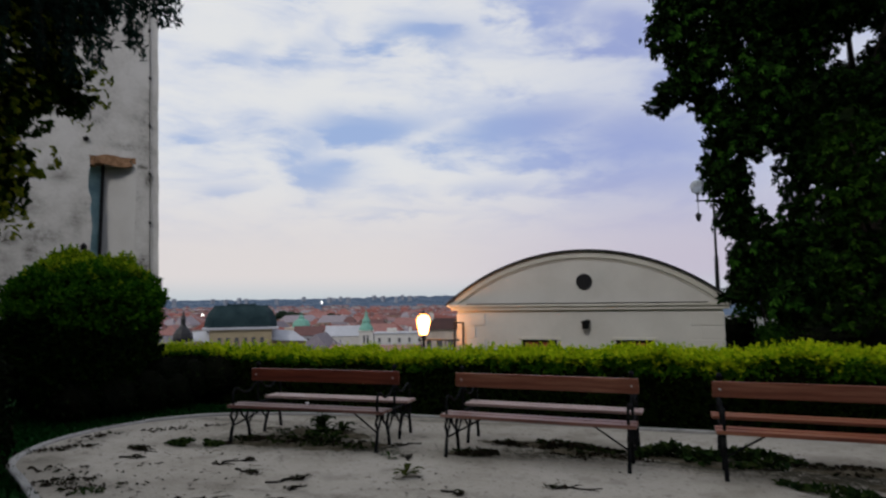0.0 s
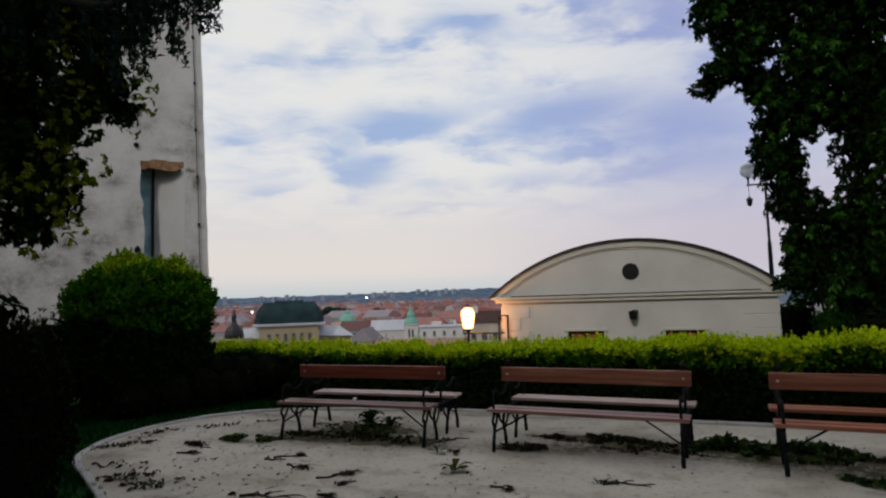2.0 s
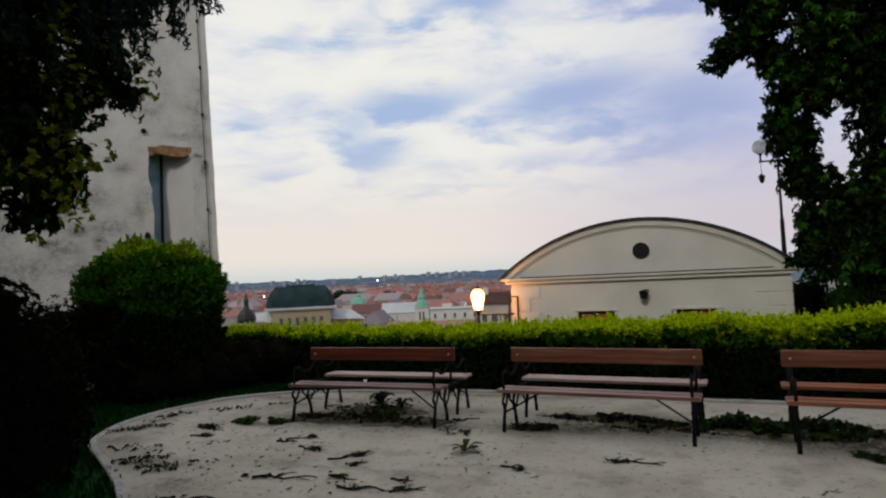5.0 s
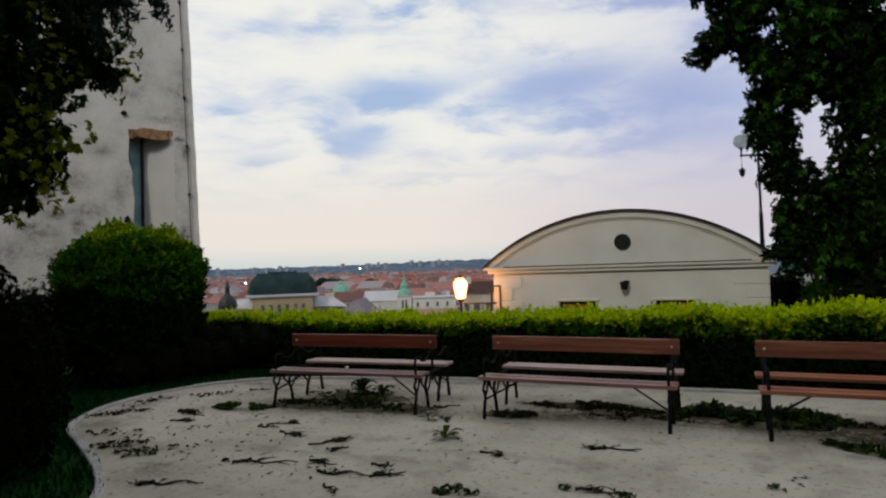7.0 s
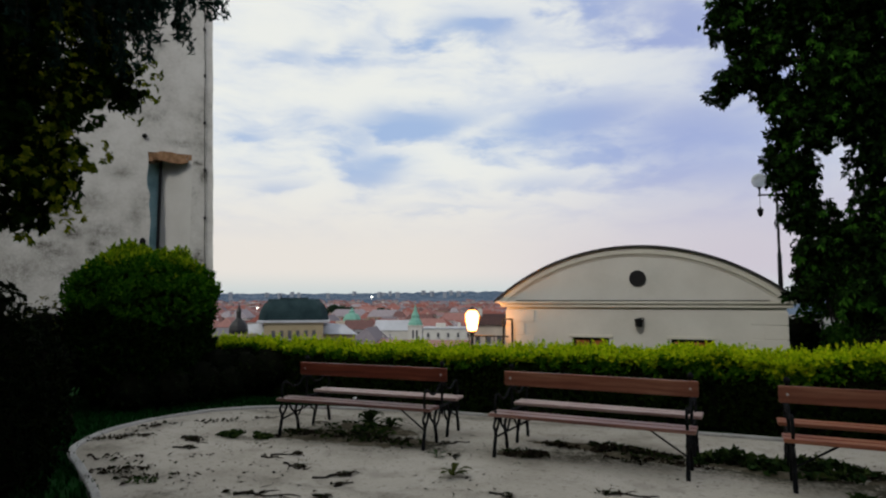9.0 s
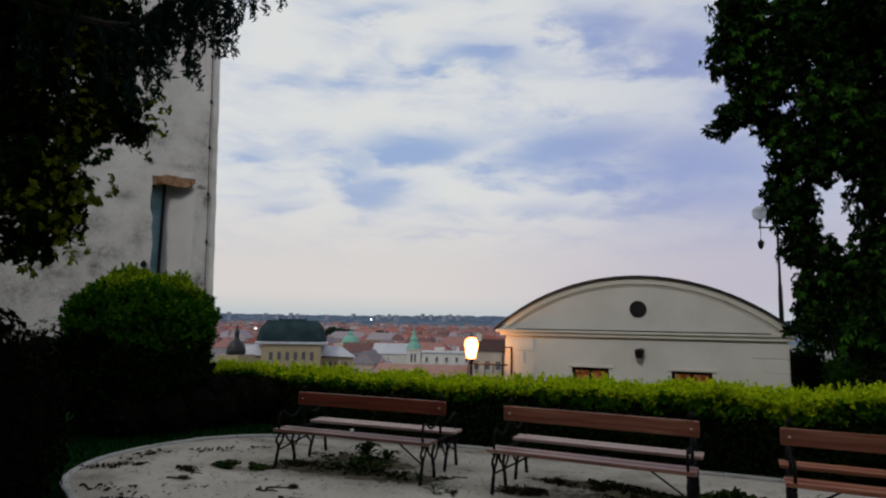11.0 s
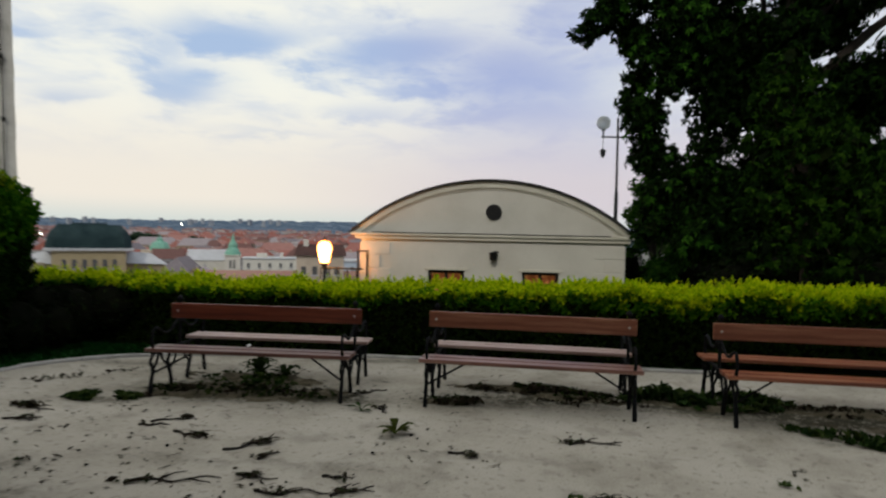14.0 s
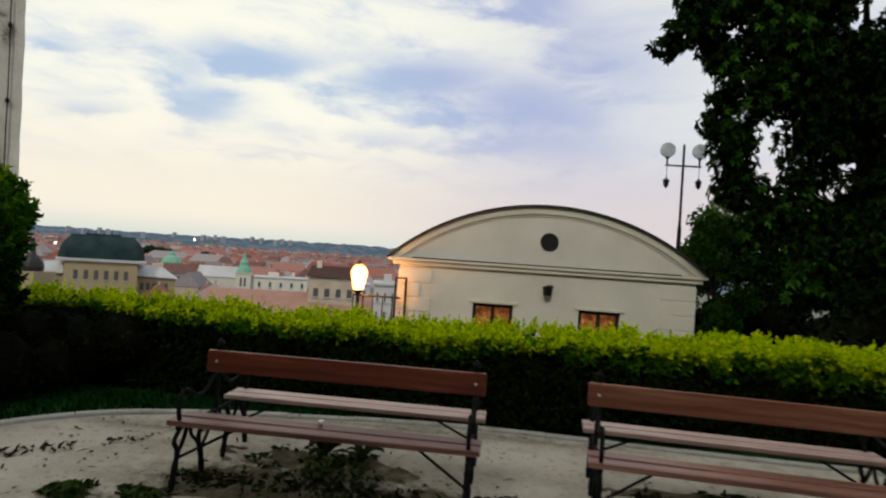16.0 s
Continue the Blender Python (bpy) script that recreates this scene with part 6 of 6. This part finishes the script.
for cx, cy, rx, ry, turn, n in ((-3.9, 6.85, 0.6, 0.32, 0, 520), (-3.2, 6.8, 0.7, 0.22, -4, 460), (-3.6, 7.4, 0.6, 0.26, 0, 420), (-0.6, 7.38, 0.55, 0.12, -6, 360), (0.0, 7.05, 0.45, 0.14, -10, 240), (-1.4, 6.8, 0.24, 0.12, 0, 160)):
    clutter("dark_weeds", "dark low weeds and leaves beneath a bench", cx, cy, rx, ry, turn, n // 3, 0.075, M_WEED_DARK, 0.05, "weeds")
for cx, cy, rx, ry, turn, n, size, tall in (
        (-3.45, 7.2, 0.45, 0.2, 0, 230, 0.075, 0.1),
        (0.75, 7.02, 0.45, 0.24, -12, 520, 0.11, 0.17),
        (1.4, 6.98, 0.6, 0.25, -5, 560, 0.11, 0.16),
        (-4.72, 6.42, 0.36, 0.14, 5, 300, 0.09, 0.07),
        (2.0, 6.0, 0.6, 0.14, -38, 320, 0.10, 0.07),
        (2.5, 5.45, 0.45, 0.12, -15, 150, 0.09, 0.05),
        (-4.4, 4.55, 0.16, 0.1, 30, 40, 0.06, 0.04),
        (-0.25, 4.6, 0.3, 0.06, -10, 60, 0.07, 0.04),
        (-1.23, 4.38, 0.2, 0.08, 10, 50, 0.07, 0.04),
        (1.0, 5.0, 0.12, 0.05, 0, 14, 0.06, 0.02)):
    clutter("weeds", "green weeds growing through the gravel", cx, cy, rx, ry, turn, n, size, M_WEED, tall, "weeds")
for cx, cy, rx, ry, turn, n, size, tall in (
        (-3.5, 6.85, 0.9, 0.22, 0, 380, 0.07, 0.03),
        (-0.5, 7.2, 0.75, 0.12, -6, 320, 0.08, 0.07),
        (-1.3, 6.72, 0.28, 0.12, 10, 140, 0.07, 0.05),
        (0.0, 6.85, 0.55, 0.15, -6, 200, 0.06, 0.03),
        (2.3, 6.85, 0.7, 0.2, -5, 260, 0.07, 0.04),
        (-5.1, 6.05, 0.3, 0.08, -10, 90, 0.07, 0.04),
        (3.0, 6.2, 0.5, 0.16, -10, 150, 0.08, 0.05),
        (-4.9, 4.75, 0.3, 0.12, 30, 70, 0.06, 0.03),
        (-6.0, 5.9, 0.25, 0.1, 50, 60, 0.06, 0.03),
        (-5.6, 7.1, 0.7, 0.1, 40, 90, 0.06, 0.03),
        (-6.2, 5.75, 0.34, 0.12, 60, 50, 0.06, 0.02),
        (-6.25, 6.5, 0.5, 0.14, 88, 34, 0.07, 0.02),
        (-5.4, 5.1, 0.6, 0.18, 32, 34, 0.07, 0.02),
        (-4.5, 4.6, 0.45, 0.16, 34, 30, 0.07, 0.02),
        (-4.8, 5.2, 0.7, 0.3, 20, 26, 0.06, 0.02)):
    clutter("leaf_litter", "brown fallen leaves lying on the gravel", cx, cy, rx, ry, turn, n, size, M_DEAD, tall, "leaves")


def weed(cx, cy, n, size, label="small rosette weed with pale green leaves", mat=M_WEED, wide=0.16, lift=(0.25, 0.9)):
    """A rosette of curved leaves."""
    w = thing("weed", label, "weed", m=pose(cx, cy, 0))
    for k in range(n):
        a = k * 2.4 + random.uniform(-0.3, 0.3)
        s = size * random.uniform(0.7, 1.2)
        rise = random.uniform(*lift)
        d, n_ = Vector((math.cos(a), math.sin(a), 0)), Vector((-math.sin(a), math.cos(a), 0))
        bm = bmesh.new()
        prev = None
        for t, q in ((0, 0.1), (0.3, 0.7), (0.6, 1.0), (0.85, 0.6), (1.0, 0.05)):
            p = d * s * t + Vector((0, 0, 0.006 + s * rise * (t - 0.75 * t * t) * 1.3))
            row = [bm.verts.new(p + n_ * s * wide * q * e + Vector((0, 0, 0.02 * abs(e) * s))) for e in (-1, 0, 1)]
            if prev:
                bm.faces.new((prev[0], prev[1], row[1], row[0]))
                bm.faces.new((prev[1], prev[2], row[2], row[1]))
            prev = row
        part("leaf", bm, mat, w)
    return w


weed(-1.80, 5.72, 9, 0.16, "small olive-green weed growing in the gravel", M_TIPS, 0.20, (0.3, 1.1))
weed(-3.58, 7.48, 18, 0.20, "tall dark weed growing beneath the bench", M_WEED_DARK, 0.20, (0.8, 2.1))
weed(-3.27, 7.46, 10, 0.15, "tall dark weed growing beneath the bench", M_WEED_DARK, 0.26, (0.8, 2.2))
weed(-2.2, 6.35, 6, 0.12)
weed(0.9, 7.05, 9, 0.24)
weed(1.45, 7.0, 9, 0.24)


def twig(cx, cy, length, turn, leafy=0.5):
    t = thing("twig", "dark fallen twig on the gravel", "twig", "twigs", m=pose(cx, cy, 0.010, 0, 0, turn))
    bm = bmesh.new()
    pts = [(-length / 2 + length * k / 6, 0.07 * length * math.sin(k * 1.7 + turn), 0.003 * math.sin(k * 2.1)) for k in range(7)]
    tube(bm, bend(pts, 2), [0.011 - 0.0006 * k for k in range(13)], 5)
    stem = part("stem", bm, M_BARK, t)
    for k in (2, 4):
        bm = bmesh.new()
        p = Vector(pts[k])
        q = 0.5 + random.random()
        tube(bm, [p, p + Vector((0.12 * length, (0.16 if k == 2 else -0.14) * length * q, 0.004)), p + Vector((0.25 * length, (0.22 if k == 2 else -0.2) * length * q, 0.0))], [0.007, 0.005, 0.0025], 5)
        part("side_shoot", bm, M_BARK, stem)
    n = int(4 + 90 * length * leafy)
    at = RNG.uniform(-0.5, 0.5)
    q = np.stack([length * (at + RNG.normal(0, 0.14, n)), RNG.normal(0, 0.03, n), RNG.uniform(0.0, 0.015, n)], 1)
    part("dry_leaves", leaves("dry_leaves", q, np.tile([[0, 0, 1.0]], (n, 1)), 0.07, M_DEAD, 0.45, 0, 0.3, 0.08), None, t)


for cx, cy, ln, tn, lf in ((-3.76, 5.84, 0.28, 30, 0.7), (-3.4, 5.5, 0.34, -12, 0.9), (-2.86, 5.31, 0.36, 40, 0.8), (-2.2, 7.0, 0.3, 40, 0.5), (-1.23, 5.33, 0.22, -15, 0.5), (-2.26, 4.54, 0.5, 8, 0.3), (-3.09, 4.64, 0.6, 12, 0.3),
                           (-5.06, 6.01, 0.4, -20, 0.6), (-4.45, 6.5, 0.4, 15, 0.8), (-0.24, 4.64, 0.35, -8, 0.4), (2.0, 6.0, 0.7, -38, 0.5), (-2.0, 6.35, 0.2, -60, 0.5), (-3.5, 4.0, 0.5, 20, 0.4), (-1.9, 4.6, 0.3, 30, 0.5), (-4.98, 5.72, 0.3, 10, 0.6), (-2.64, 5.14, 0.2, 60, 0.9), (-2.58, 4.75, 0.3, -15, 0.4), (-2.05, 4.8, 0.2, 0, 0.2)):
    twig(cx, cy, ln, tn, lf)
rnd = random.Random(21)
for k in range(7):
    cx, cy = rnd.uniform(-4.6, 0.2), rnd.uniform(3.9, 6.5)
    if cx < -3.6 and cy < 4.8 or rnd.random() < 0.4 * (cx + 2.5) / 2.7:
        continue
    twig(cx, cy, rnd.uniform(0.10, 0.42), rnd.gauss(0, 35), rnd.choice((0.0, 0.0, 0.1, 0.35)))
# small scattered bits
n = 3300
p = np.stack([RNG.uniform(-6, 5, n), RNG.uniform(2.2, 8.2, n), RNG.uniform(0.006, 0.012, n)], 1)
p = p[(p[:, 0] > -4.2) | (p[:, 1] > 5.6)]
p = p[np.array([noise.noise((a * 0.9, b * 0.9, 7.0)) + 0.5 * noise.noise((a * 3, b * 3, 1.0)) - 0.09 * a > 0.20 for a, b, _ in p])]
k = RNG.uniform(0, 1, len(p)) < 0.85
for q, size, wide, name, label in ((p[k], 0.040, 0.6, "scattered_bits", "tiny dark bits of dry leaf scattered over gravel"), (p[~k], 0.10, 0.13, "scattered_sticks", "short dark dry sticks scattered over gravel")):
    me = leaves(name, q, np.tile([[0, 0, 1.0]], (len(q), 1)), size, M_BITS, wide, 0, 0.12, 0.03)
    co = np.empty(len(me.vertices) * 3, np.float32)
    me.vertices.foreach_get("co", co)
    co[2::3] = np.maximum(co[2::3], 0.003)
    me.vertices.foreach_set("co", co)
    tagged(new(name, me), label, "leaves" if size < 0.05 else "sticks", kind="stuff")

# ---- grass on the lawn ----
n = 36000
p = np.stack([RNG.uniform(-9.5, -2.6, n), RNG.uniform(-2.5, 9.0, n)], 1)
# keep what lies outside the gravel
EX = np.array([(q.x, q.y) for q in EDGE] + [(15.0, -6.0)])
inside = np.zeros(n, bool)
j = len(EX) - 1
for i in range(len(EX)):
    (xi, yi), (xj, yj) = EX[i], EX[j]
    cross = ((yi > p[:, 1]) != (yj > p[:, 1])) & (p[:, 0] < (xj - xi) * (p[:, 1] - yi) / (yj - yi + 1e-9) + xi)
    inside ^= cross
    j = i
p = p[~inside]
q = np.stack([p[:, 0], p[:, 1], np.full(len(p), 0.005)], 1)
me = leaves("grass", q, np.tile([[1.0, 0, 0.0]], (len(q), 1)) * RNG.choice([-1, 1], (len(q), 1)), 0.085, M_GRASS, 0.14, -2.5, 0.5)
tagged(new("grass", me), "short dark green lawn grass", "grass", kind="stuff")
